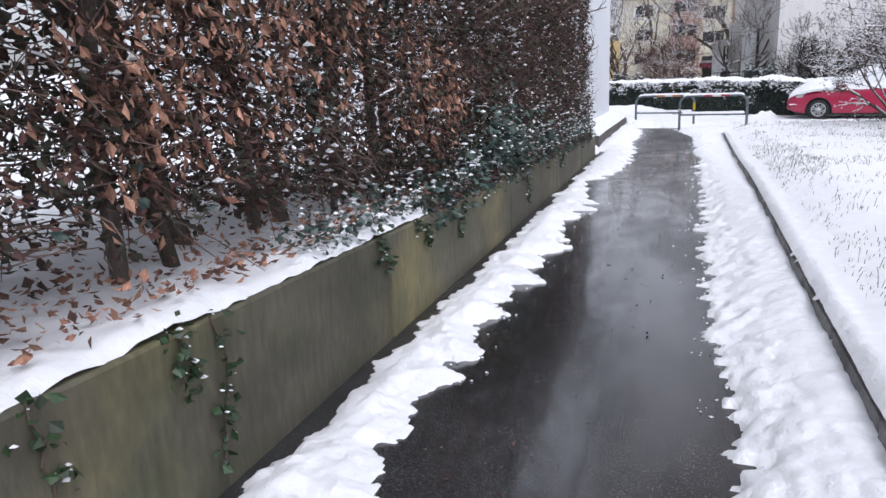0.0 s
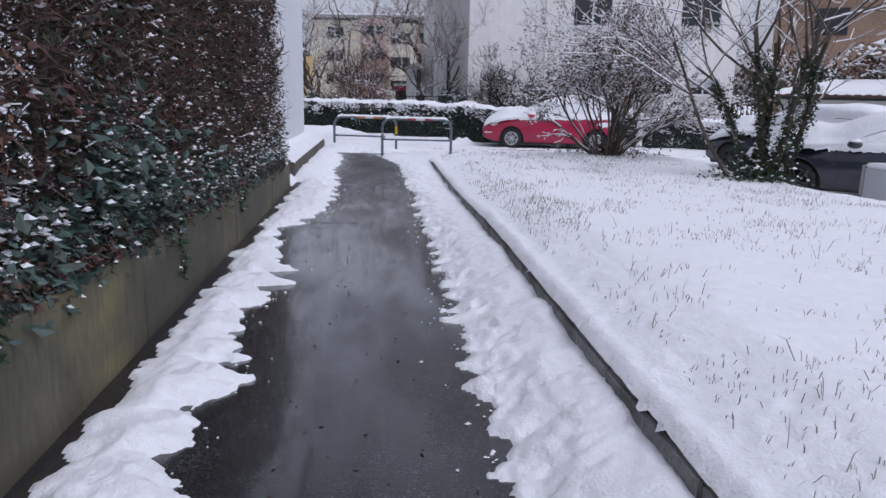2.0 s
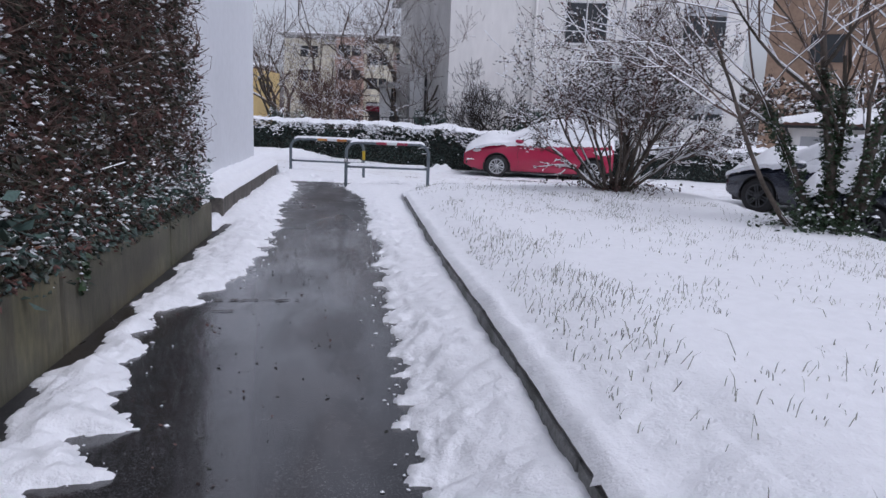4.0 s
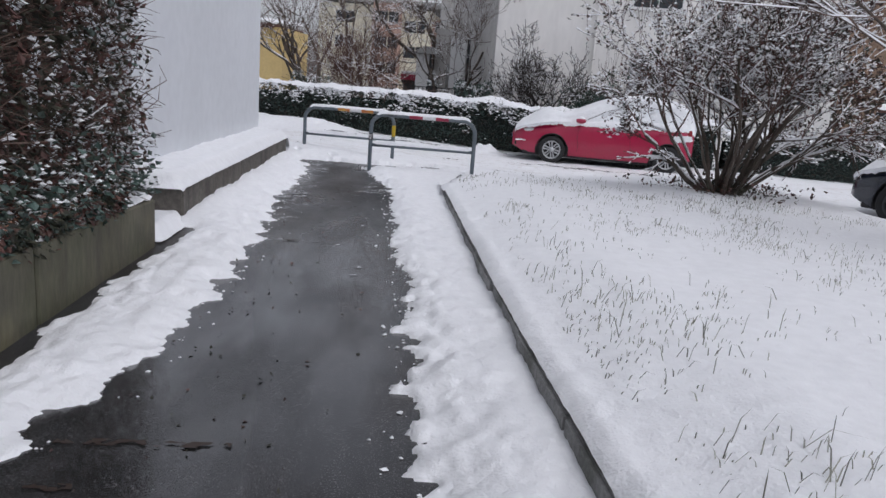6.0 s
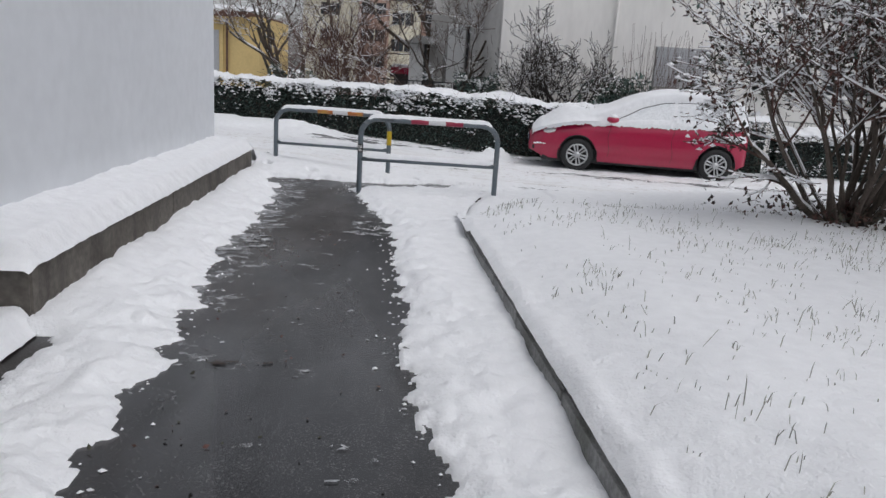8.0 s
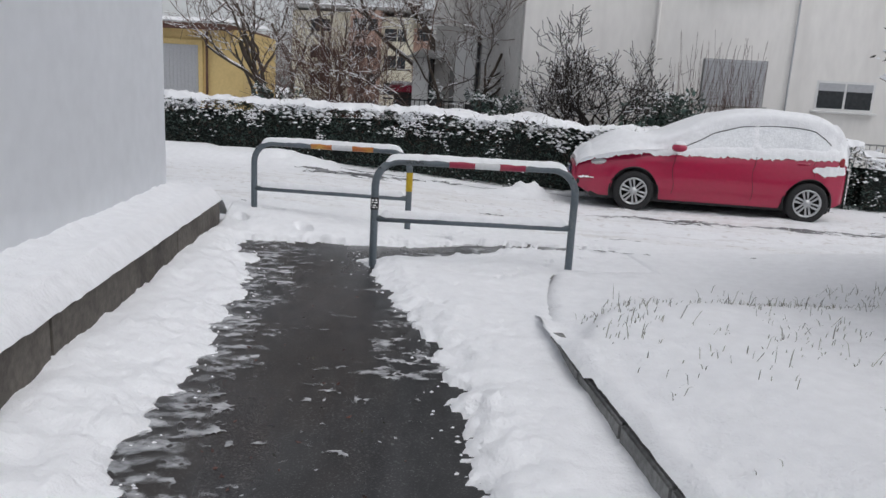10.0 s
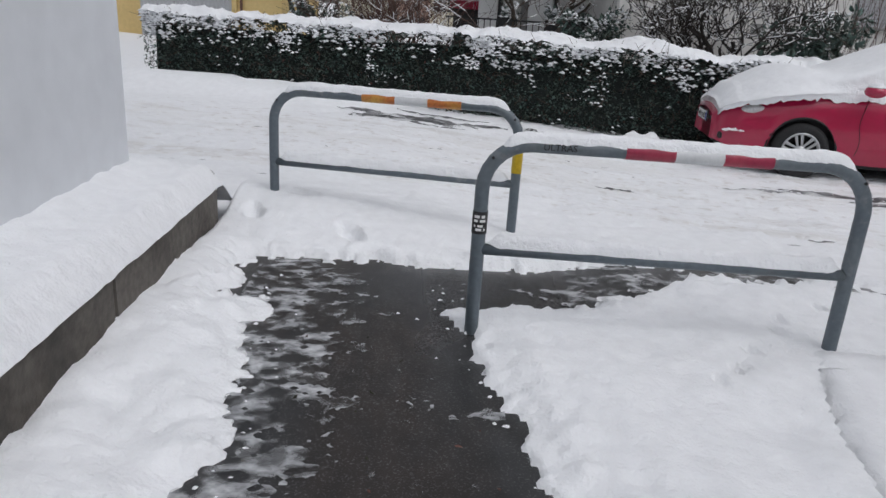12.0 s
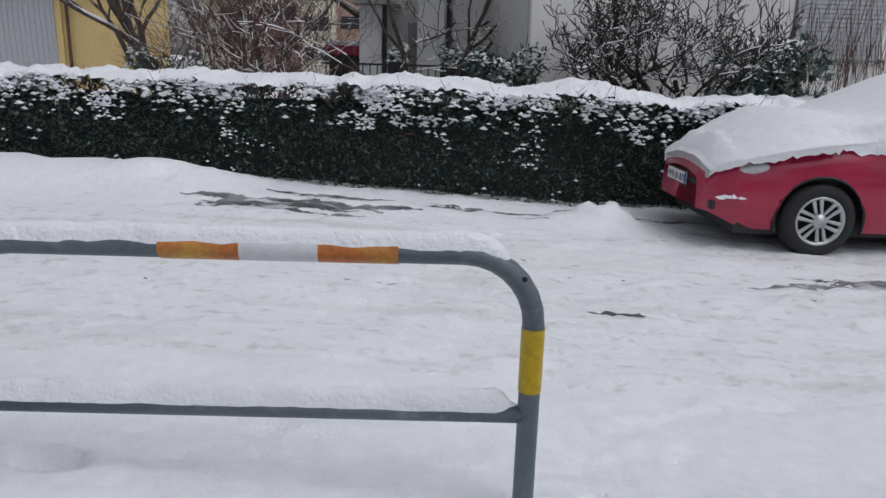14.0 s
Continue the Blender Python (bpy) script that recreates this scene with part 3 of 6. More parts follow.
# ---- barriers ----
def arch(width, top, bend, n=8):
    pts = [(0, 0, -0.35), (0, 0, 0.2), (0, 0, top - bend - 0.02), (0, 0, top - bend)]
    pts += [(bend - bend * math.cos(a), 0, top - bend + bend * math.sin(a)) for a in np.linspace(0, math.pi / 2, n)[1:]]
    pts += [(width - bend + bend * math.sin(a), 0, top - bend + bend * math.cos(a)) for a in np.linspace(0, math.pi / 2, n)]
    pts += [(width, 0, top - bend - 0.02), (width, 0, 0.2), (width, 0, -0.35)]
    return pts


def snow_ridge(a, b, z, half, high, seed):
    """A ridge of snow on a rail from a to b."""
    v, f = [], []
    n = int((b - a) / 0.02)
    for i in range(n + 1):
        x = a + (b - a) * i / n
        e = smooth01(0, 0.06, x - a) * smooth01(0, 0.06, b - x)
        w = half * (0.95 + 0.15 * fbm(x * 9, seed)) * (0.4 + 0.6 * e)
        h = high * (0.95 + 0.2 * fbm(x * 5, seed + 3) + 0.12 * fbm(x * 21, seed)) * e
        zz = z(x)
        for k, (dy, dz) in enumerate(((-1.0, -0.35), (-0.8, 0.35), (-0.35, 0.85), (0.1, 1.0), (0.6, 0.7), (0.95, 0.2), (1.0, -0.35))):
            v.append((x, dy * w, zz + dz * h))
    for i in range(n):
        for k in range(6):
            q = i * 7 + k
            f.append((q, q + 7, q + 8, q + 1))
    return v, f


def barrier(at, width, top, label, tapes, post_tape=None, stickers=False, low=0.38):
    r = 0.031
    ob = thing("tube_barrier", label, "barrier", group="barriers at the footpath end", at=at)
    v, f = tube(arch(width, top - r, 0.2), r, 14, ref=(0, 1, 0))
    raw("bent_tube", v, f, STEEL, ob, smooth=True)
    v, f = tube([(0.0, 0, low), (width, 0, low)], 0.026, 12)
    raw("lower_rail", v, f, STEEL, ob, smooth=True)
    for x in (0.0, width):
        bx = x + (0.035 if x == 0 else -0.035)
        v, f = tube([(bx, -0.034, top - 0.09), (bx, -0.027, top - 0.09)], 0.007, 10)
        raw("bolt", v, f, BLACK, ob, "dark bolt hole")
    for a, b, m, lab in tapes:
        v, f = tube([(a, 0, top - r), (b, 0, top - r)], r + 0.0022, 14, caps=False)
        raw("reflector_tape", v, f, m, ob, lab, smooth=True)
    if post_tape:
        x, a, b, m = post_tape
        v, f = tube([(x, 0, a), (x, 0, b)], r + 0.0022, 14, caps=False)
        raw("reflector_tape", v, f, m, ob, "yellow reflective tape round the post", smooth=True)
    top_z = lambda x: top - 0.2 - 0.006 + math.sqrt(max(0.0, 0.2 ** 2 - (max(0.0, 0.2 - x, x - width + 0.2)) ** 2))
    v, f = snow_ridge(0.05, width - 0.05, top_z, 0.029, 0.038, 4.0 + width)
    raw("rail_snow", v, f, SNOW, ob, "thin ridge of snow on the tube", smooth=True)
    v, f = snow_ridge(0.035, width - 0.035, lambda x: low + 0.03, 0.025, 0.046, 9.0 + width)
    raw("rail_snow", v, f, SNOW, ob, "thin ridge of snow on the tube", smooth=True)
    if stickers:
        v, f = tube([(0, 0, top - 0.43), (0, 0, top - 0.33)], r + 0.003, 14, caps=False)
        raw("sticker", v, f, BLACK, ob, "black sticker with white lines of print", smooth=True)
        for i, (za, zb) in enumerate(((0.345, 0.358), (0.364, 0.376), (0.388, 0.398), (0.404, 0.415))):
            pts = [((r + 0.0045) * math.sin(a), -(r + 0.0045) * math.cos(a)) for a in np.linspace(-0.75, 0.65 + 0.1 * (i % 2), 7)]
            vv, ff = [], []
            for k, (px, py) in enumerate(pts):
                vv += [(px, py, top - zb), (px, py, top - za)]
                if k and (k + i) % 4:
                    ff.append((2 * k - 2, 2 * k, 2 * k + 1, 2 * k - 1))
            raw("print_line", vv, ff, WHITE_PAINT, ob)
        letters(ob, "ULTRAS", 0.04, (0.24, -r - 0.004, top - r - 0.012), BLACK, "rail_letters", (90, 0, 0))
    return ob


def letters(parent, text, size, at, material, name, turn=(90, 0, 0), label=""):
    cu = bpy.data.curves.new(name, "FONT")
    cu.body, cu.size, cu.extrude = text, size, 0.0006
    tmp = new("tmp_text", cu)
    bpy.context.view_layer.update()
    me = bpy.data.meshes.new_from_object(tmp.evaluated_get(bpy.context.evaluated_depsgraph_get()))
    bpy.data.objects.remove(tmp)
    me.materials.clear()
    me.materials.append(material)
    ob = new(name, me)
    ob.parent = parent
    ob.matrix_local = pose(*at, *turn)
    if label:
        ob["label"] = label
    return ob


barrier(pose(-0.828, 19.59, 0.15, 0, 0, -5.0), 1.615, 0.897, "grey steel tube barrier with red and white tape",
        [(0.585, 0.79, RED_TAPE, "red reflective tape"), (0.79, 0.99, WHITE_TAPE, "white reflective tape"), (0.99, 1.195, RED_TAPE, "red reflective tape")], stickers=True, low=0.392)
barrier(pose(-2.05, 21.34, 0.2, 0, 0, -11.9), 1.615, 0.822, "grey steel tube barrier with orange, white and yellow tape",
        [(0.6, 0.815, ORANGE_TAPE, "orange reflective tape"), (0.815, 1.025, WHITE_TAPE, "white reflective tape"), (1.025, 1.24, ORANGE_TAPE, "orange reflective tape")],
        post_tape=(1.615, 0.395, 0.585, YELLOW_TAPE), low=0.32)

# ---- kerb of the lawn ----
kerb = thing("kerb", "grey concrete edging stones along the snowy lawn", "kerb", kind="structure")
stone = None
for i in range(18):
    y = -3.2 + i * 1.0
    bm = box(0.0, 0.08, 0.0, 0.992, -0.45, 0.0, 0.012, 2)
    if stone is None:
        part("stone", bm, KERB, kerb)
        stone = kerb.children[0]
        o = stone
    else:
        bm.free()
        o = new("stone", stone.data)
        o.parent = kerb
    r = random.Random(i)
    o.matrix_local = pose(0.165 + r.uniform(-0.008, 0.008), y, kerb_top(y) - 0.012, math.degrees(math.atan2(kerb_top(y + 1) - kerb_top(y), 1.0)), 0, r.uniform(-0.3, 0.3))
bend_pts = [(kerb_x(q), q) for q in (14.8, 15.2, 15.6, 16.0, 16.5, 17.1, 17.7)]
for i, ((ax, ay), (bx, by)) in enumerate(zip(bend_pts, bend_pts[1:])):
    ln = math.hypot(bx - ax, by - ay)
    part("short_stone", box(0.0, 0.08, 0.0, ln - 0.006, -0.3, 0.145 - 0.008 * i, 0.012, 2), KERB, kerb).matrix_local = pose(ax, ay, path_z(ay), 0, 0, -math.degrees(math.atan2(bx - ax, by - ay)))


def lip(x, y):
    e0 = 0.006 + kerb_x(y) - 0.03 * smooth01(16.5, 18.0, y) + 0.012 * fbm(y * 1.8, 31.0) + 0.004 * fbm(y * 9, 5.0)
    e = x - e0
    if e < -0.02:
        return None
    top = ground_z(max(x, kerb_x(y) + 0.14), y) + 0.014
    return kerb_top(y) - 0.015 + (top - kerb_top(y) + 0.015) * smooth01(-0.02, 0.09, e) ** 0.55 + 0.006 * fbm(x * 12, y * 12, 8) - 0.035 * smooth01(0.3, 0.75, e) - 0.12 * smooth01(17.9, 18.35, y)


lv, lf = grid_surface([float(x) for x in np.arange(0.12, 1.7, 0.025)], [float(y) for y in np.arange(2.0, 18.6, 0.035)], lambda x, y: lip(x, y) if x < 0.85 + kerb_x(y) else None)
tagged(raw("lawn_edge_snow", lv, lf, SNOW, smooth=True), "soft edge of lawn snow hanging over the kerb", "snow", kind="stuff")


# ---- grass showing through the snow ----
def grass():
    rng = random.Random(5)
    v, f = [], []
    n = 0
    while n < 8000:
        x, y = rng.uniform(0.15, 5.0), 3 + 15.8 * rng.random()
        if x < kerb_x(y) + 0.2:
            continue
        if fbm(x * 0.9, y * 0.9, 12) + 0.6 * fbm(x * 5, y * 5, 2) < rng.uniform(-0.1, 0.9):
            continue
        n += 1
        z = ground_z(x, y) + (0.01 if x < 0.9 else -0.002)
        h = rng.uniform(0.008, 0.045) * (rng.uniform(1.5, 2.6) if rng.random() < 0.2 else 1)
        if rng.random() < 0.05:
            h = rng.uniform(0.07, 0.14)
        an = rng.gauss(0.5, 1.2)
        lean = rng.uniform(0.1, 1.3)
        w = rng.uniform(0.0012, 0.003)
        dx, dy = math.cos(an), math.sin(an)
        b = len(v)
        v += [(x - w, y, z - 0.01), (x + w, y, z - 0.01), (x + dx * h * lean * 0.4 + w, y + dy * h * lean * 0.4, z + h * 0.6), (x + dx * h * lean * 0.4 - w, y + dy * h * lean * 0.4, z + h * 0.6),
              (x + dx * h * lean, y + dy * h * lean, z + h * (1.0 - 0.3 * lean))]
        f += [(b, b + 1, b + 2, b + 3), (b + 3, b + 2, b + 4)]
    tagged(raw("grass", v, f, GRASS), "sparse winter grass blades poking through the snow", "grass", kind="stuff")


grass()


# ---- tall hedge above the low wall ----
def left_hedge():
    rng = random.Random(11)
    hd = thing("hedge", "tall unkempt beech hedge with dry leaves and snow", "hedge", at=pose(0.15, -0.3, 0))
    y0, y1 = -3.0, 14.4

    def front(y, z):
        return -2.58 + 0.12 * fbm(y * 0.8, z * 0.8, 3) + 0.06 * fbm(y * 3, z * 3, 1) - 0.25 * smooth01(1.4, 0.7, z) * smooth01(9, 4, y)

    def bottom(y):
        return wall_top(y) + 0.08 + 0.45 * smooth01(5.5, 3.0, y) * (0.6 + 0.5 * fbm(y * 2, 4.0))

    def spot(r, deep=0.45, zmax=3.5):
        while True:
            y = r.uniform(y0, y1)
            z = bottom(y) + (zmax - bottom(y)) * r.random() ** 1.05
            d = min(1.2, r.expovariate(1 / deep))
            end = smooth01(y1 - 0.25, y1 + 0.02, y + 0.1 * fbm(z * 3, 7.0))
            if r.random() < end * 0.8:
                continue
            if y < 5.5 and fbm(y * 2.2, z * 2.2, 9) < r.uniform(-0.7, 0.27) - 0.2 * smooth01(1.7, 0.8, z):
                continue
            if fbm(y * 3.1, z * 3.1, 19) < r.uniform(-1.1, 0.2):
                continue
            return (front(y, z) - d, y, z), (0.8, r.gauss(0, 0.3), r.gauss(0, 0.4))

    # stems
    limbs = []
    y = y0
    while y < y1 - 0.1:
        x = -3.05 + rng.gauss(0, 0.12)
        branches((x, y, wall_top(y) - 0.1), (rng.gauss(0, 0.08), rng.gauss(0, 0.1), 1), 2.9, rng.uniform(0.024, 0.06), 2, rng, limbs, spread=0.55, rise=0.3, bend=0.09, kids=5, steps=7, shrink=0.32)
        y += rng.uniform(0.28, 0.5)
    for q in limbs:
        if q[1][0] > 0.022:
            raw("stem", *wood([q], 7), BARK, hd, smooth=True)
    twigs = [q for q in limbs if q[1][0] <= 0.022]
    for _ in range(15000):
        (x, y, z), _o = spot(rng, 0.35)
        d = Vector((rng.uniform(0.1, 0.8), rng.gauss(0, 0.8), rng.gauss(0.08, 0.35))).normalized()
        ln = rng.uniform(0.12, 0.5)
        p = Vector((x - 0.1, y, z))
        m = p + d * ln * 0.5 + Vector((rng.gauss(0, 0.02), rng.gauss(0, 0.02), rng.gauss(0, 0.02)))
        e = p + d * ln
        if e.x > -2.42:
            e.x = -2.42 - rng.random() * 0.05
        twigs.append(([p, m, e], [0.0045, 0.0035, 0.002]))
    for _ in range(500):
        z = rng.uniform(0.8, 3.3)
        p = Vector((rng.uniform(-3.3, -2.65), 14.3, z))
        d = Vector((rng.uniform(-0.1, 0.6), rng.uniform(0.5, 1), rng.gauss(0.2, 0.3))).normalized()
        ln = rng.uniform(0.1, 0.45)
        twigs.append(([p, p + d * ln * 0.5, p + d * ln + Vector((0, 0, rng.gauss(0, 0.04)))], [0.004, 0.003, 0.0015]))
    raw("twigs", *wood(twigs), TWIG, hd, "fine dark twigs")
    raw("twig_snow", *snow_on([q for q in twigs if len(q[0]) == 3 and q[1][0] < 0.0046 and (q[0][2] - q[0][0]).length < 0.3], rng, 0.045, 0.0025, 0.6), SNOW, hd, "snow lying on the twigs")
    raw("dark_leaves", *leaves(78000, lambda r: spot(r, 0.3), 0.052, rng), LEAF_DARK, hd, "small dark reddish leaves")

    def inner(r):
        while True:
            y, z = r.uniform(-3, 5.8), r.uniform(0.95, 3.5)
            if fbm(y * 1.8, z * 1.8, 29) > r.uniform(-0.8, 0.25):
                return (r.uniform(-4.3, -3.0), y, z), (0.8, r.gauss(0, 0.3), r.gauss(0, 0.4))
    raw("dark_leaves", *leaves(10000, inner, 0.07, rng), LEAF_DARK, hd, "dark leaves deep in the hedge")

    def low(r):
        y = y1 - (y1 - 3.2) * r.random() ** 1.2
        return (-2.47 - abs(r.gauss(0, 0.16)), y, wall_top(y) + 0.04 + abs(r.gauss(0, 0.16)) * (1.4 if y > 6 else 0.6)), (0.8, r.gauss(0, 0.4), 0.2)

    def green(r):
        if r.random() < 0.55:
            return low(r)
        while True:
            p, o = spot(r, 0.15)
            if fbm(p[1] * 1.4, p[2] * 1.4, 44) > 0.12:
                return p, o
    raw("green_leaves", *leaves(5000, green, 0.05, rng, aspect=0.75), LEAF_GREEN, hd, "dark green ivy leaves at the foot")
    heaps = [(rng.uniform(-1.5, 4.6), rng.uniform(1.5, 3.2)) for _ in range(30)] + [(5.6, 1.45), (5.2, 1.5), (5.8, 1.7), (5.95, 1.3), (5.4, 1.9), (5.5, 1.6), (5.0, 1.7)] + 2 * [(2.4, 1.75), (3.25, 1.8), (2.3, 1.6), (2.8, 2.0), (4.2, 2.3)]

    def brown(r):
        cy, cz = r.choice(heaps)
        y, z = r.gauss(cy, 0.17), r.gauss(cz, 0.22)
        return (front(y, z) - abs(r.gauss(0, 0.14)) + 0.03, y, z), (0.5, r.gauss(0, 0.3), -0.6)
    raw("brown_leaves", *leaves(3800, brown, 0.06, rng, droop=0.9, aspect=0.5), LEAF_BROWN, hd, "withered copper-brown leaves")

    def flecks(r):
        while True:
            p, o = spot(r, 0.11)
            if fbm(p[1] * 2.0, p[2] * 2.6, 61) > r.uniform(-0.05, 0.55):
                return p, o
    raw("hedge_snow", *clumps(2600, flecks, 0.024, rng), SNOW, hd, "clumps of snow caught in the hedge")
    def bush(r):
        cy, cz, s = r.choice(((7.2, 0.85, 0.3), (7.6, 0.95, 0.28), (7.0, 1.05, 0.25), (7.9, 0.8, 0.25), (5.05, 0.66, 0.12), (5.3, 0.7, 0.15), (6.2, 0.75, 0.2), (9.4, 0.75, 0.25)))
        y, z = r.gauss(cy, s), r.gauss(cz, s * 0.8)
        z = max(z, wall_top(y) - 0.06)
        return (-2.5 + abs(r.gauss(0, 0.05)) - 0.2 * r.random(), y, z), (0.7, r.gauss(0, 0.4), 0.1)
    raw("green_leaves", *leaves(1700, bush, 0.085, rng, aspect=0.65), LEAF_GREEN, hd, "broad dark green leaves growing over the wall")
    raw("leaf_snow", *clumps(520, bush, 0.022, rng), SNOW, hd, "pads of snow on the broad leaves")

    def sag(r):
        y = r.uniform(4.8, 13.6)
        return (-2.44 - abs(r.gauss(0, 0.07)), y, wall_top(y) + 0.06 + r.gauss(0, 0.04)), (0.8, r.gauss(0, 0.4), -0.4)
    raw("foot_growth", *leaves(2200, sag, 0.05, rng, aspect=0.7), LEAF_GREEN, hd, "ivy and leaves sagging over the wall's edge")
    raw("foot_growth", *leaves(4200, sag, 0.05, rng, aspect=0.5), LEAF_DARK, hd, "dead leaves over the wall's edge")
    raw("foot_snow", *clumps(1500, low, 0.02, rng), SNOW, hd, "snow on the leaves along the wall")

    def fallen(r):
        y = r.uniform(-0.5, 13.5)
        x = -2.5 - abs(r.gauss(0, 0.55))
        return (x, y, wall_top(y) + 0.075 + 0.1 * smooth01(-2.7, -3.6, x) + abs(r.gauss(0, 0.03))), (r.gauss(0, 1), r.gauss(0, 1), 0.3)
    tagged(raw("fallen_leaves", *leaves(4000, fallen, 0.045, rng, droop=0.0, aspect=0.6), LEAF_BROWN), "dead brown leaves on the snow under the hedge", "leaves", kind="stuff").matrix_world = pose(0.15, 0, 0)


left_hedge()


def ivy_strand(y, length, seed):
    rng = random.Random(seed)
    ob = thing("ivy_strand", "strand of ivy hanging down the concrete wall", "ivy", group="ivy on the wall", at=pose(0.15, 0, 0))
    pts, p = [], Vector((-2.422, y, wall_top(y) + 0.02))
    for i in range(8):
        pts.append(p.copy())
        p = p + Vector((0, rng.gauss(0.0, 0.03), -length / 7))
    raw("stem", *tube(pts, 0.004, 5), TWIG, ob)

    def pl(r):
        q = pts[r.randint(0, 7)]
        return (q.x + r.uniform(0.002, 0.02), q.y + r.gauss(0, 0.035), q.z + r.gauss(0, 0.04)), (0.5, r.gauss(0, 0.6), -0.3)
    raw("leaves", *leaves(38, pl, 0.045, rng, aspect=0.9), IVY, ob)
    raw("leaf_snow", *clumps(9, pl, 0.014, rng), SNOW, ob)


for y_, l_, s_ in ((2.0, 0.6, 1), (1.78, 0.22, 2), (1.2, 0.5, 3), (3.6, 0.2, 4), (5.3, 0.25, 5), (7.7, 0.3, 6), (9.9, 0.2, 7), (4.2, 0.18, 8)):
    ivy_strand(y_, l_, s_)


# ---- clipped hedge across the street ----
def street_hedge(u0, u1, v0, v1, base, top, n, seed, label):
    rng = random.Random(seed)
    hd = thing("clipped_hedge", label, "hedge", group="hedges along the street", at=STREET_TURN)

    def skin(u, z):
        return v0 + 0.07 * fbm(u * 1.2, z * 2, seed) + 0.04 * fbm(u * 5, z * 5, seed)

    def ztop(u):
        return top(u) + 0.05 * fbm(u * 1.1, seed * 1.0) + 0.03 * fbm(u * 4, seed * 2.0)

    def spot(r):
        while True:
            u = r.uniform(u0, u1)
            if r.random() < 0.72:
                z = base(u) + (ztop(u) - base(u)) * r.random()
                p = (u, skin(u, z) + min(0.4, r.expovariate(9)), z)
                o = (0, -0.8, 0.2)
            else:
                p = (u, r.uniform(v0, v1), ztop(u) - min(0.3, r.expovariate(12)))
                o = (0, -0.2, 0.8)
            if fbm(p[0] * 2.5, p[2] * 3, seed + 5) > r.uniform(-1.0, -0.1):
                return p, o
    # added dark filler behind the leaves, its colour imitates inner shade
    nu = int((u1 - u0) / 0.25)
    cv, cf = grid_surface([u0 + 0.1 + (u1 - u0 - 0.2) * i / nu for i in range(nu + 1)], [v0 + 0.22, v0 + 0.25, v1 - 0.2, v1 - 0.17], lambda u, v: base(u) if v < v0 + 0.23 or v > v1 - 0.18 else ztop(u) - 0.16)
    raw("core", cv, cf, HEDGE_SHADE_CORE, hd)
    raw("leaves", *leaves(n, spot, 0.042, rng, aspect=0.7), LEAF_GREEN, hd, "small dark evergreen leaves")
    raw("brown_leaves", *leaves(n // 7, lambda r: spot(r), 0.04, rng), LEAF_DARK, hd, "reddish brown leaves among the green")
    tw = []
    for _ in range(int((u1 - u0) * 60)):
        p, _o = spot(rng)
        d = Vector((rng.gauss(0, 0.6), -0.5, rng.gauss(0.4, 0.5))).normalized() * rng.uniform(0.08, 0.25)
        p = Vector(p)
        tw.append(([p, p + d * 0.5, p + d], [0.004, 0.003, 0.002]))
    raw("twigs", *wood(tw), TWIG, hd)

    def cap(u, v):
        e = min(v - v0 + 0.02 + 0.05 * fbm(u * 6, 3.0), v1 - v)
        h = 0.13 * smooth01(-0.02, 0.13, e) * (0.85 + 0.75 * fbm(u * 0.9, v * 1.5, seed) + 0.28 * fbm(u * 4.7, v * 4.7, seed)) + 0.025 * fbm(u * 13, v * 13, 2)
        if h < 0.006:
            return None
        return ztop(u) + h - 0.02
    nu = int((u1 - u0) / 0.045)
    raw("snow_cap", *grid_surface([u0 + (u1 - u0) * i / nu for i in range(nu + 1)], [v0 - 0.03 + 0.05 * i for i in range(int((v1 - v0) / 0.05))], cap), SNOW, hd, "thick cap of snow on the hedge", smooth=True)

    def flake(r):
        while True:
            u = r.uniform(u0, u1)
            z = ztop(u) - (ztop(u) - base(u)) * min(1, r.expovariate(4.5))
            if fbm(u * 1.8, z * 2.5, seed + 9) + 0.6 * fbm(u * 6, z * 7, seed + 3) > r.uniform(0.25, 0.7):
                return (u, skin(u, z) - 0.015, z), (0, -1, 0)

    def fringe(r):
        while True:
            u = r.uniform(u0, u1)
            z = ztop(u) + 0.03 - min(0.4, r.expovariate(9))
            if fbm(u * 1.3, z * 2.0, seed + 21) + 0.7 * fbm(u * 5, z * 6, seed + 22) > r.uniform(-0.5, 0.3):
                break
        return (u, skin(u, z) - 0.02 + r.uniform(-0.01, 0.05), z), (0, -1, 0)
    raw("fringe_snow", *clumps(int((u1 - u0) * 150), fringe, 0.036, rng), SNOW, hd, "snow sagging over the hedge's upper edge")["kind"] = "stuff"
    raw("leaf_snow", *clumps(int((u1 - u0) * 130), flake, 0.023, rng), SNOW, hd, "flecks of snow caught among the leaves")
    return hd


street_hedge(-10.42, 2.6, 26.25, 27.2, lambda u: road_z(u), lambda u: 1.27 - 0.14 * smooth01(-6, 0, u) + 0.05 * smooth01(-9, -10.5, u), 30000, 3, "clipped dark evergreen hedge with a snow cap")
street_hedge(2.7, 12.5, 26.3, 27.25, lambda u: -0.15, lambda u: 0.93, 15000, 8, "lower clipped hedge with patchy snow behind parked cars")

# ---- cars ----
def table(rows):
    xs, ys = [r[0] for r in rows], [r[1] for r in rows]
    return lambda x: float(np.interp(x, xs, ys))


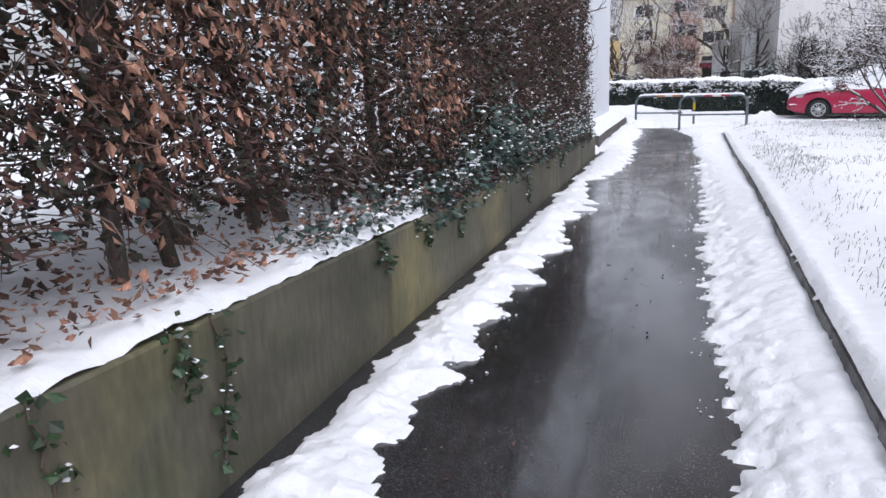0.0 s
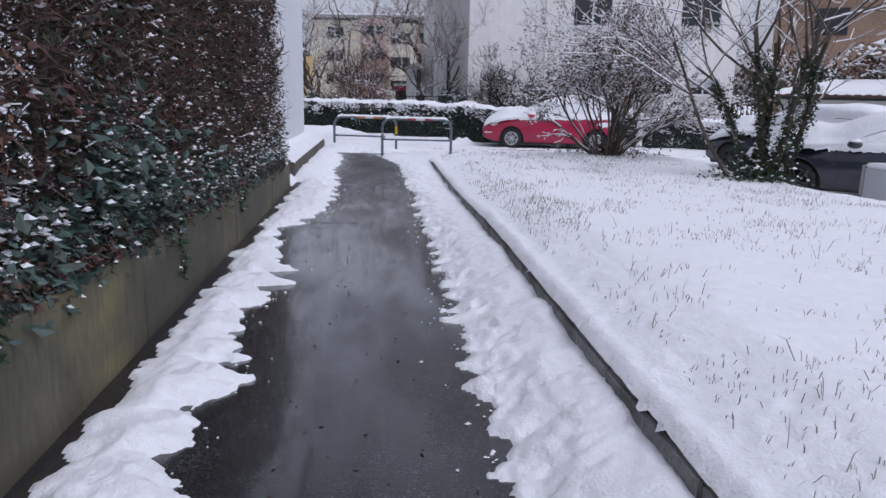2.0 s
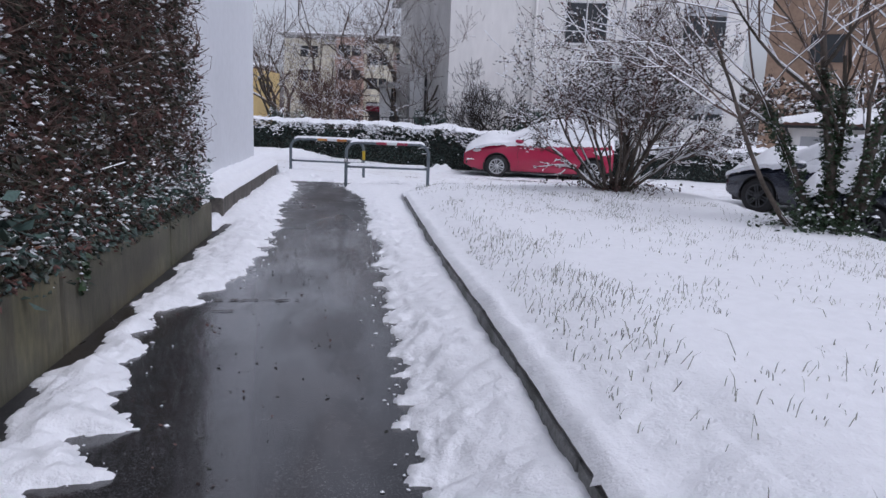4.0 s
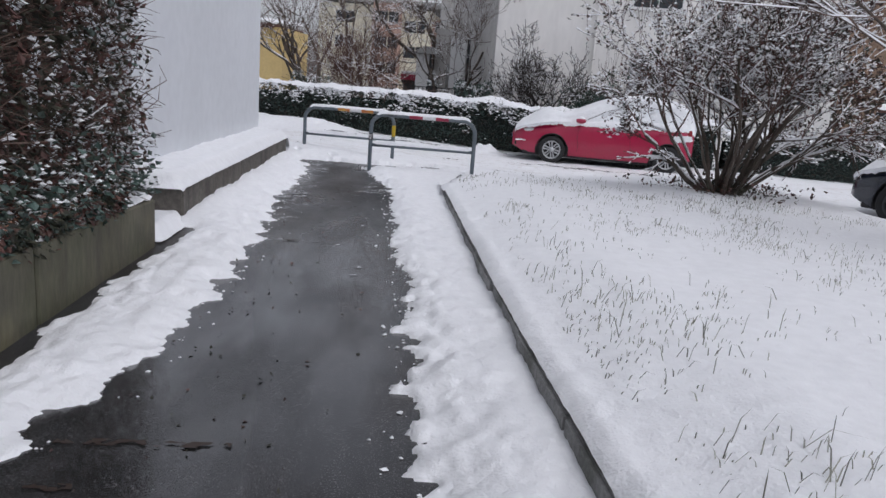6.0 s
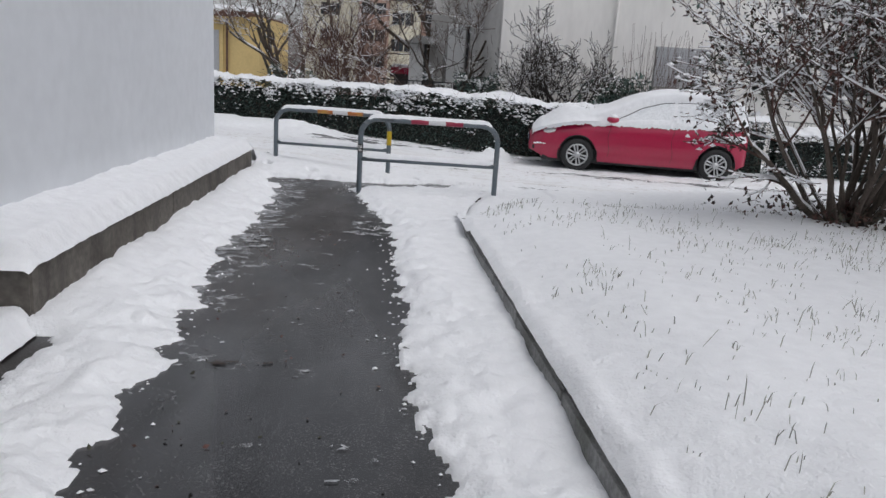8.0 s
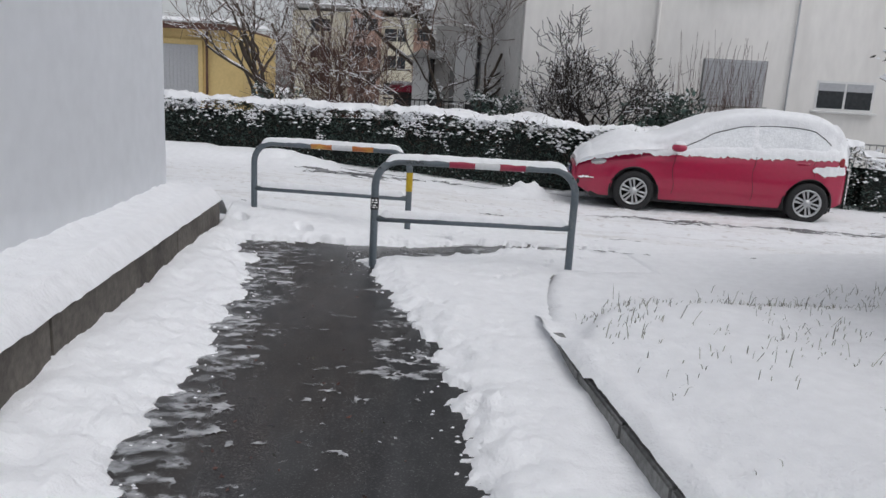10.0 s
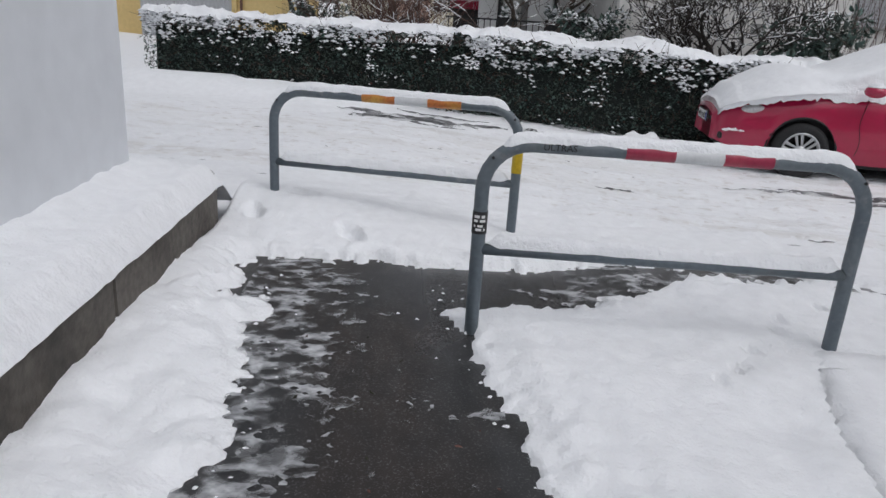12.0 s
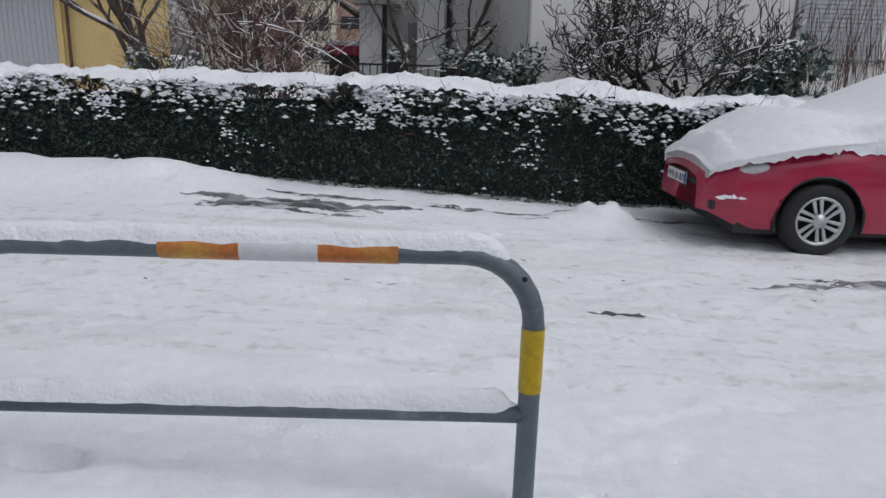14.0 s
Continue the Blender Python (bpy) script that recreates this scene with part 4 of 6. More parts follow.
def lathe(profile, n=28):
    """Turned about the y axis; profile rows are (radius, y)."""
    v, f = [], []
    for r, y in profile:
        for k in range(n):
            a = 2 * math.pi * k / n
            v.append((r * math.cos(a), y, r * math.sin(a)))
    for i in range(len(profile) - 1):
        for k in range(n):
            f.append((i * n + k, i * n + (k + 1) % n, (i + 1) * n + (k + 1) % n, (i + 1) * n + k))
    return v, f


def wheel(parent, x, y, z, r, out, spokes=6, alloy=None):
    alloy = alloy or RIM
    w = raw("wheel", *lathe([(r * 0.66, -0.085), (r * 0.7, -0.1), (r * 0.93, -0.1), (r, -0.075), (r, 0.075), (r * 0.93, 0.1), (r * 0.66, 0.09)]), RUBBER, parent, "black tyre", smooth=True)
    w.matrix_local = pose(x, y, z, 0, 0, 0 if out < 0 else 180)
    rim = raw("rim", *lathe([(r * 0.66, -0.09), (r * 0.63, -0.098), (r * 0.6, -0.085), (r * 0.58, -0.03), (0.001, -0.02)]), BLACK, w, "dark inner rim", smooth=True)
    ring = raw("rim_ring", *lathe([(r * 0.68, -0.088), (r * 0.675, -0.104), (r * 0.62, -0.1), (r * 0.58, -0.075)]), alloy, w, "rim ring", smooth=True)
    for k in range(spokes):
        bm = bmesh.new()
        for s in (-1, 1):
            box(0.035, r * 0.63, s * 0.028 - 0.015 + 0, s * 0.028 + 0.015, -0.012, 0.012, 0.006, bm=bm)
        for vt in bm.verts:
            t = vt.co.x / r
            vt.co.y *= 0.6 + 0.9 * t
        o = part("spoke", bm, alloy, w)
        o.matrix_local = pose(0, -0.083, 0) @ Matrix.Rotation(2 * math.pi * k / spokes + 0.3, 4, "Y") @ pose(0, 0, 0, 90, 0, 0)
    raw("hub", *lathe([(r * 0.2, -0.08), (r * 0.19, -0.1), (0.001, -0.106)], 16), alloy, w, smooth=True)
    return w


def build_car(name, at, label, paint, W, base, front, rear, r, belt, half, roof, cab0, cab1, sill, snow=0.09, frost_sides=True, windows=(), doors=()):
    car = thing(name, label, "car", at=at)
    mid = W / 2
    xs = [front + (rear - front) * i / 96 for i in range(97)]
    arch_r = r + 0.055

    def bottom(x):
        z = sill + 0.12 * smooth01(front + 0.35, front, x) + 0.12 * smooth01(rear - 0.3, rear, x)
        for c in (0.0, base):
            if abs(x - c) < arch_r:
                z = max(z, r + math.sqrt(arch_r ** 2 - (x - c) ** 2))
        return min(z, belt(x) - 0.06)
    NS = 9
    v, f = [], []
    for x in xs:
        row = []
        for k in range(NS):
            t = k / (NS - 1)
            z = bottom(x) + (belt(x) - bottom(x)) * t
            tt = (z - sill) / (belt(x) - sill)
            yy = half(x) * (0.965 + 0.045 * math.sin(math.pi * min(1, max(0, tt)) ** 0.8) - 0.035 * smooth01(0.82, 1.0, tt) - 0.02 * smooth01(0.12, 0.0, tt))
            row.append((yy, z))
        for k in range(1, 5):
            row.append((row[NS - 1][0] * (1 - k / 4), belt(x) + 0.05 * math.sin(math.pi / 2 * k / 4) * smooth01(cab0 + 0.5, cab0 - 0.3, x)))
        ring = [(mid - yy, z) for yy, z in row] + [(mid + yy, z) for yy, z in row[-2::-1]]
        v += [(x, yy, z) for yy, z in ring]
    n = len(v) // len(xs)
    for i in range(len(xs) - 1):
        for k in range(n - 1):
            q = i * n + k
            f.append((q, q + 1, q + n + 1, q + n))
    f.append(tuple(range(n)))
    f.append(tuple((len(xs) - 1) * n + k for k in reversed(range(n))))
    raw("body", v, f, paint, car, smooth=True)
    part("underbody", box(front + 0.25, rear - 0.2, 0.12, W - 0.12, sill - 0.05, sill + 0.25, 0.02), BLACK, car)
    for c in (0.0, base):
        part("wheel_well", box(c - arch_r - 0.02, c + arch_r + 0.02, 0.16, W - 0.16, 0.2, r + arch_r + 0.02), BLACK, car)
        for side in (-1, 1):
            wheel(car, c, 0.1 if side < 0 else W - 0.1, r, r, side, alloy=DARK_RIM if paint is CAR_BLACK else RIM)
            v, f = tube([(c + (arch_r + 0.004) * math.cos(a), mid + side * (half(c + arch_r * math.cos(a)) * 1.0 - 0.004), r + (arch_r + 0.004) * math.sin(a)) for a in np.linspace(-0.3, math.pi + 0.3, 22)], 0.012, 6)
            raw("arch_lip", v, f, BLACK, car, smooth=True)

    def cabin(x, t, grow=0.0):
        """Section of the cabin: t 0 at the belt, 1 at the middle of the roof."""
        hb, z0, z1 = half(x) - 0.05, belt(x) - 0.03, roof(x)
        h = max(0.01, z1 - z0)
        tum = 0.2 * min(1, h / 0.5)
        if t < 0.6:
            q = t / 0.6
            return hb - tum * 0.85 * q ** 1.2 + grow, z0 + h * 0.86 * q
        q = (t - 0.6) / 0.4
        return (hb - tum * 0.85) * math.cos(q * math.pi / 2) ** 0.8 + grow * (1 - q), z0 + h * (0.86 + 0.14 * math.sin(q * math.pi / 2) ** 0.9) + grow * q
    cx = [cab0 + (cab1 - cab0) * i / 60 for i in range(61)]
    T = [i / 14 for i in range(15)]
    v, f = [], []
    for x in cx:
        sec = [cabin(x, t) for t in T]
        v += [(x, mid - yy, z) for yy, z in sec] + [(x, mid + yy, z) for yy, z in sec[-2::-1]]
    n = 2 * len(T) - 1
    for i in range(len(cx) - 1):
        for k in range(n - 1):
            q = i * n + k
            f.append((q, q + 1, q + n + 1, q + n))
    f.append(tuple((len(cx) - 1) * n + k for k in reversed(range(n))))
    raw("cabin", v, f, paint, car, smooth=True)
    for side in (-1, 1):
        for a, b, ta, tb in windows:
            v, f = [], []
            edge = []
            nx = 14
            for i in range(nx + 1):
                x = a + (b - a) * i / nx
                for j in range(6):
                    t = ta(x) + (tb(x) - ta(x)) * j / 5
                    yy, z = cabin(x, t, 0.012)
                    v.append((x, mid + side * yy, z))
                yy, z = cabin(x, tb(x), 0.016)
                edge.append((x, mid + side * yy, z))
            for i in range(nx):
                for j in range(5):
                    q = i * 6 + j
                    f.append((q, q + 1, q + 7, q + 6))
            win = raw("side_window", v, f, FROST if frost_sides else GLASS, car, "side window filmed with snow")
            raw("window_seal", *tube(edge, 0.006, 6), BLACK, win, "black rubber seal", smooth=True)
        for dx, dz0, dz1 in doors:
            pts = [(dx + 0.02 * math.sin(k), mid + side * (half(dx) * (0.965 + 0.045 * math.sin(math.pi * ((z - sill) / (belt(dx) - sill)) ** 0.8)) + 0.0005), z) for k, z in enumerate(np.linspace(dz0, dz1, 9))]
            raw("door_seam", *tube(pts, 0.0035, 4), BLACK, car)
        if doors:
            hx = doors[-1][0] - 0.16
            raw("door_handle", *tube([(hx - 0.09, mid + side * (half(hx) * 1.0), belt(hx) - 0.12), (hx, mid + side * (half(hx) * 1.0 + 0.03), belt(hx) - 0.115), (hx + 0.09, mid + side * (half(hx) * 1.0), belt(hx) - 0.11)], 0.012, 8), paint, car, smooth=True)
        # mirror
        bm = bmesh.new()
        bmesh.ops.create_icosphere(bm, subdivisions=3, radius=1)
        for vt in bm.verts:
            vt.co = Vector((vt.co.x * 0.11, vt.co.y * 0.1, vt.co.z * (0.075 if vt.co.z > 0 else 0.06)))
        m_ = part("mirror", bm, paint, car, smooth=True)
        mx = cab0 + 0.62
        m_.matrix_local = pose(mx, mid + side * (half(mx) + 0.1), belt(mx) + 0.06)
        bm = bmesh.new()
        bmesh.ops.create_icosphere(bm, subdivisions=3, radius=1)
        for vt in bm.verts:
            vt.co = Vector((vt.co.x * 0.09, vt.co.y * 0.08, max(0.045, vt.co.z * 0.055 + 0.04)))
        part("mirror_snow", bm, SNOW, m_, "snow on the mirror", smooth=True)
        raw("mirror_arm", *tube([(mx + 0.02, mid + side * (half(mx) - 0.06), belt(mx) - 0.02), (mx, mid + side * (half(mx) + 0.06), belt(mx) + 0.03)], 0.022, 8), BLACK, m_).matrix_parent_inverse = m_.matrix_local.inverted()
    # blanket of snow
    v, f = [], []
    sx = [front + 0.04 + (cab1 + 0.02 - front) * i / 130 for i in range(131)]
    TS = [i / 22 for i in range(23)]

    def cover(x, t, side):
        nz = fbm(x * 2.2, t * 2.5 + 7 * side, 3) * 0.4 + fbm(x * 9, t * 9 + 5 * side, 1) * 0.15
        th = snow * (0.25 + 0.75 * smooth01(0.42, 0.8, t)) * (1 + nz)
        if x > cab0:
            yy, z = cabin(x, max(0.0, t), 0.0)
            blend = smooth01(cab0, cab0 + 0.25, x)
        else:
            yy, z, blend = half(x) * (1 - max(0.0, (t - 0.25)) / 0.75) * 0.985, belt(x) + 0.05 * math.sin(t * math.pi / 2) * 0.6, 0.0
        if x > cab0 and blend < 1:
            y2, z2 = half(x) * (1 - max(0.0, (t - 0.25)) / 0.75) * 0.985, belt(x) + 0.05 * math.sin(t * math.pi / 2) * 0.6
            yy, z = y2 + (yy - y2) * blend, max(z2, z) if blend > 0.5 else z2 + (z - z2) * blend
            th = max(th, snow * (0.6 + 2.4 * (1 - blend) * smooth01(0.0, 0.4, t)))
        if x <= cab0:
            th = snow * (0.5 + 0.95 * smooth01(0.0, 0.4, t)) * (1 + 0.5 * nz) * (1 + 1.1 * smooth01(cab0 - 0.75, cab0, x))
        drop = 0.0
        if t < 0.12:
            drop = -0.05 * (1 - t / 0.12) * (0.7 + 0.5 * fbm(x * 4, 3.0 + side) + 0.7 * fbm(x * 27, 3.0 + side))
        fr = smooth01(front + 0.02, front + 0.2, x)
        side_push = th * (1 - smooth01(0.5, 1.0, t)) * 0.5
        win = 0.0
        for a, b, ta, tb in windows:
            if a < x < b and t > ta(x) and t < tb(x) + 0.02:
                win = 0.022 * smooth01(0, 0.06, x - a) * smooth01(0, 0.06, b - x) * smooth01(0, 0.08, t - ta(x))
        return yy + side_push - win * 1.2 + 0.012, z + th * (0.25 + 0.75 * smooth01(0.3, 0.8, t)) * (0.5 + 0.5 * fr) + drop
    near_side = np.array([[cover(x, t, -1) for t in TS] for x in sx])
    far_side = np.array([[cover(x, t, 1) for t in TS] for x in sx])
    for _ in range(2):
        for rows_ in (near_side, far_side):
            soft = np.stack([np.roll(rows_, k, 0) for k in range(-6, 7)]).mean(0)
            rows_[7:-7, 5:] = soft[7:-7, 5:]
    for x, a, b in zip(sx, near_side.tolist(), far_side.tolist()):
        v += [(x, mid - yy, z) for yy, z in a] + [(x, mid + yy, z) for yy, z in b[-2::-1]]
    n = 2 * len(TS) - 1
    for i in range(len(sx) - 1):
        for k in range(n - 1):
            q = i * n + k
            f.append((q, q + 1, q + n + 1, q + n))
    f.append(tuple(range(n)))
    f.append(tuple((len(sx) - 1) * n + k for k in reversed(range(n))))
    raw("snow_cover", v, f, SNOW, car, "blanket of snow over bonnet, windscreen and roof", smooth=True)
    return car


def red_hatchback():
    belt = table([(-0.9, 0.58), (-0.82, 0.68), (-0.7, 0.73), (-0.4, 0.8), (0.0, 0.88), (0.5, 0.93), (1.5, 0.95), (2.5, 0.99), (2.95, 1.0), (3.08, 0.93)])
    half = table([(-0.9, 0.46), (-0.83, 0.62), (-0.66, 0.74), (-0.3, 0.815), (0.0, 0.84), (0.8, 0.85), (2.3, 0.85), (2.75, 0.82), (3.0, 0.75), (3.08, 0.66)])
    roof = table([(-0.05, 0.9), (0.3, 1.02), (0.7, 1.2), (1.1, 1.4), (1.5, 1.5), (1.9, 1.53), (2.4, 1.52), (2.75, 1.46), (2.95, 1.33), (3.05, 1.15), (3.1, 1.0)])
    flat = lambda x: 0.1
    high = table([(0.5, 0.12), (0.75, 0.3), (1.1, 0.46), (1.5, 0.52), (2.2, 0.53), (2.55, 0.5), (2.75, 0.34), (2.85, 0.14)])
    car = build_car("red_car", pose(3.09, 24.12, 0.05, 0, 0.4, -11.5), "red hatchback parked by the hedge under fresh snow", CAR_RED, 1.7, 2.52, -0.9, 3.08, 0.3, belt, half, roof, -0.05, 3.04, 0.2, snow=0.11,
                    windows=((0.62, 1.68, flat, high), (1.74, 2.78, flat, high)), doors=((0.55, 0.3, 0.9), (1.7, 0.28, 0.93), (2.55, 0.66, 0.95)))
    # front end
    grille = part("lower_grille", box(-0.88, -0.78, 0.42, 1.28, 0.34, 0.46, 0.02), BLACK, car)
    grille.location.x -= 0.015
    part("upper_grille", box(-0.905, -0.8, 0.42, 1.28, 0.5, 0.56, 0.015), BLACK, car)
    plate = part("number_plate", box(-0.925, -0.905, 0.6, 1.1, 0.48, 0.585, 0.004), WHITE_PAINT, car, "white number plate")
    part("plate_frame", box(-0.92, -0.902, 0.59, 1.11, 0.47, 0.595, 0.004), BLACK, plate)
    part("country_strip", box(-0.927, -0.92, 0.602, 0.64, 0.483, 0.582), mat("blue_strip", (0.02, 0.06, 0.35), 0.4, bump=0), plate).location.y = 0.0
    letters(plate, "WN JA 807", 0.092, (-0.9265, 1.075, 0.501), BLACK, "plate_letters", (90, 0, -90))
    for s in (0, 1):
        y = 0.1 if s == 0 else 1.6
        y2 = 0.38 if s == 0 else 1.32
        bm = bmesh.new()
        bmesh.ops.create_icosphere(bm, subdivisions=3, radius=1)
        for vt in bm.verts:
            vt.co = Vector((vt.co.x * 0.21, vt.co.y * 0.085, vt.co.z * 0.06))
        part("headlight", bm, LAMP_GLASS, car, "clear headlight partly under snow", smooth=True).matrix_local = pose(-0.6, 0.2 if s == 0 else 1.5, 0.68, 0, -12, -38 if s == 0 else 38)
        part("fog_recess", box(-0.84, -0.7, min(y, y2) + 0.1, max(y, y2) - 0.02, 0.33, 0.42, 0.02), BLACK, car)
        v, f = clumps(14, lambda r: ((-0.72 + r.uniform(-0.09, 0.12), (0.12 if s == 0 else 1.58) + r.gauss(0, 0.015), 0.46 + r.gauss(0, 0.006)), None), 0.03, random.Random(s))
        raw("bumper_snow", v, f, SNOW, car, "snow caught on the bumper")
        bm = bmesh.new()
        bmesh.ops.create_icosphere(bm, subdivisions=3, radius=1)
        for vt in bm.verts:
            vt.co = Vector((vt.co.x * 0.075, vt.co.y * 0.05, vt.co.z * 0.12))
        part("tail_light", bm, RED_LAMP, car, smooth=True).matrix_local = pose(2.95, 0.15 if s == 0 else 1.55, 0.9, 0, 8, 20 if s == 0 else -20)
        v, f = grid_surface([2.5 + 0.02 * i for i in range(28)], [0.02 * j for j in range(10)], lambda x, q: 0.0 if (x - 2.8) ** 2 / 0.075 + (q - 0.09) ** 2 / 0.007 < 1 + 0.5 * fbm(x * 8, q * 8, s) else None)
        v = [(x, (0.85 - half(x) * 1.012 - 0.012) if s == 0 else (0.85 + half(x) * 1.012 + 0.012), 0.7 + q) for x, q, _ in v]
        raw("side_snow", v, f, SNOW, car, "snow stuck to the rear wing")


red_hatchback()


def dark_suv(at, label, length=4.2):
    belt = table([(-0.85, 0.6), (-0.75, 0.7), (-0.3, 0.82), (0.4, 0.92), (1.5, 0.95), (2.6, 0.99), (3.2, 1.0), (3.35, 0.9)])
    half = table([(-0.85, 0.6), (-0.75, 0.74), (-0.4, 0.86), (0.0, 0.9), (2.4, 0.9), (3.0, 0.86), (3.35, 0.74)])
    roof = table([(0.2, 0.92), (0.6, 1.12), (1.0, 1.32), (1.4, 1.43), (2.2, 1.47), (2.9, 1.4), (3.2, 1.2), (3.35, 0.96)])
    flat = lambda x: 0.1
    high = table([(0.6, 0.12), (0.9, 0.36), (1.3, 0.5), (2.5, 0.52), (2.9, 0.36), (3.1, 0.14)])
    return build_car("dark_car", at, label, CAR_BLACK, 1.8, 2.6, -0.85, 3.35, 0.34, belt, half, roof, 0.2, 3.3, 0.26, snow=0.16,
                     windows=((0.75, 1.75, flat, high), (1.82, 2.95, flat, high)), doors=((0.62, 0.4, 1.0), (1.78, 0.36, 1.04), (2.7, 0.75, 1.06)))


dark_suv(pose(7.1, 18.35, -0.03, 0, 0, -60), "dark blue car under thick snow beside the lawn")
dark_suv(pose(5.95, 13.9, -0.03, 0, 0, -36), "dark parked car covered with a thick snow layer")

ub = thing("utility_box", "grey utility cabinet standing at the lawn edge", "cabinet", at=pose(6.1, 11.75, ground_z(6.1, 11.8) - 0.1) @ Matrix.Scale(0.85, 4))
part("body", box(0.0, 0.32, 0.0, 0.75, 0.0, 0.86, 0.01), SHUTTER, ub)
part("frame", box(-0.012, 0.02, 0.75, 0.82, -0.02, 0.9, 0.005), HOUSE_GREY, ub)
part("snow", box(-0.01, 0.33, 0.0, 0.78, 0.86, 0.94, 0.035, 3), SNOW, ub, "snow on top")

# ---- buildings ----
def window(parent, u, v, z, w, h, shut=False, sill=True, panes=2, frame_mat=None, blind=0.0):
    """A window in a wall that faces -y at v."""
    fm = frame_mat or WHITE_PAINT
    win = part("window", box(u, u + w, v - 0.012, v + 0.03, z, z + h), fm, parent, "white framed window")
    if shut:
        n = int(h / 0.06)
        for i in range(n):
            part("shutter_slat", box(u + 0.03, u + w - 0.03, v - 0.045, v - 0.014, z + i * h / n, z + (i + 0.86) * h / n), SHUTTER, win)
    else:
        for i in range(panes):
            a, b = u + 0.05 + i * (w - 0.05) / panes, u + (i + 1) * (w - 0.05) / panes
            part("pane", box(a, b, v - 0.02, v - 0.014, z + 0.05, z + h - 0.05), GLASS, win)
            if blind:
                part("blind", box(a, b, v - 0.027, v - 0.021, z + h - 0.05 - blind, z + h - 0.05), SHUTTER, win)
    if sill:
        part("sill", box(u - 0.06, u + w + 0.06, v - 0.12, v + 0.01, z - 0.05, z - 0.005, 0.01), fm, win)
    return win


def white_house():
    h = thing("white_house", "white rendered house with shuttered windows across the street", "house", at=STREET_TURN)
    corners = [(-3.3, 29.5), (6.25, 29.5), (6.25, 42.0), (-6.6, 42.0)]
    bm = bmesh.new()
    lo = [bm.verts.new((u, v, -1.0)) for u, v in corners]
    hi = [bm.verts.new((u, v, 7.2)) for u, v in corners]
    for i in range(4):
        bm.faces.new((lo[i], lo[(i + 1) % 4], hi[(i + 1) % 4], hi[i]))
    bm.faces.new(hi)
    part("wall", bm, HOUSE_WHITE, h)
    bm = bmesh.new()
    ring = [(-3.9, 28.9), (6.85, 28.9), (6.85, 42.6), (-7.2, 42.6)]
    a = [bm.verts.new((u, v, 7.0)) for u, v in ring]
    b = [bm.verts.new((u, v, 7.2)) for u, v in ring]
    r0, r1 = bm.verts.new((1.2, 32.5, 10.5)), bm.verts.new((0.0, 39.0, 10.5))
    bm.faces.new(a[::-1])
    for i in range(4):
        bm.faces.new((a[i], a[(i + 1) % 4], b[(i + 1) % 4], b[i]))
    bm.faces.new((b[0], b[1], r0))
    bm.faces.new((b[1], b[2], r1, r0))
    bm.faces.new((b[2], b[3], r1))
    bm.faces.new((b[3], b[0], r0, r1))
    part("roof", bm, HOUSE_GREY, h, "grey roof with wide eaves")
    # shaded side: sheet over the white wall, its grey paints in the shade
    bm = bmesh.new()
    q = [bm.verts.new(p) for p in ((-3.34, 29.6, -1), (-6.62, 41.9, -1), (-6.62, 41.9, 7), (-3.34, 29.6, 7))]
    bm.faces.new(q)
    part("side_cladding", bm, SIDE_GREY, h, "side wall greyed to stand for shade")
    v = 29.5
    window(h, 0.42, v, 4.12, 1.42, 1.35)
    window(h, 4.2, v, 4.12, 1.42, 1.35, blind=0.3)
    window(h, 0.55, v, 1.78, 1.34, 0.95, shut=True, frame_mat=HOUSE_GREY)
    window(h, 2.95, v, 1.78, 1.2, 0.62, blind=0.16)
    window(h, 4.6, v, 1.78, 1.2, 0.62, blind=0.3)
    raw("downpipe", *tube([(-0.5, v - 0.06, -0.5), (-0.5, v - 0.06, 7.0)], 0.035, 8), HOUSE_WHITE, h, smooth=True)
    raw("downpipe", *tube([(2.35, v - 0.05, -0.5), (2.35, v - 0.05, 7.0)], 0.02, 8), SHUTTER, h, smooth=True)
    part("vent_plate", box(-1.05, -0.82, v - 0.02, v + 0.01, 1.55, 1.72, 0.004), HOUSE_GREY, h)
    fence = thing("railing", "thin metal garden railing in front of the house", "railing", at=STREET_TURN)
    raw("top_rail", *tube([(2.2, 28.6, 1.15), (6.2, 28.6, 1.12)], 0.018, 6), HOUSE_GREY, fence)
    for i in range(30):
        raw("bar", *tube([(2.25 + i * 0.13, 28.6, 0.0), (2.25 + i * 0.13, 28.6, 1.14)], 0.009, 4), HOUSE_GREY, fence)


white_house()


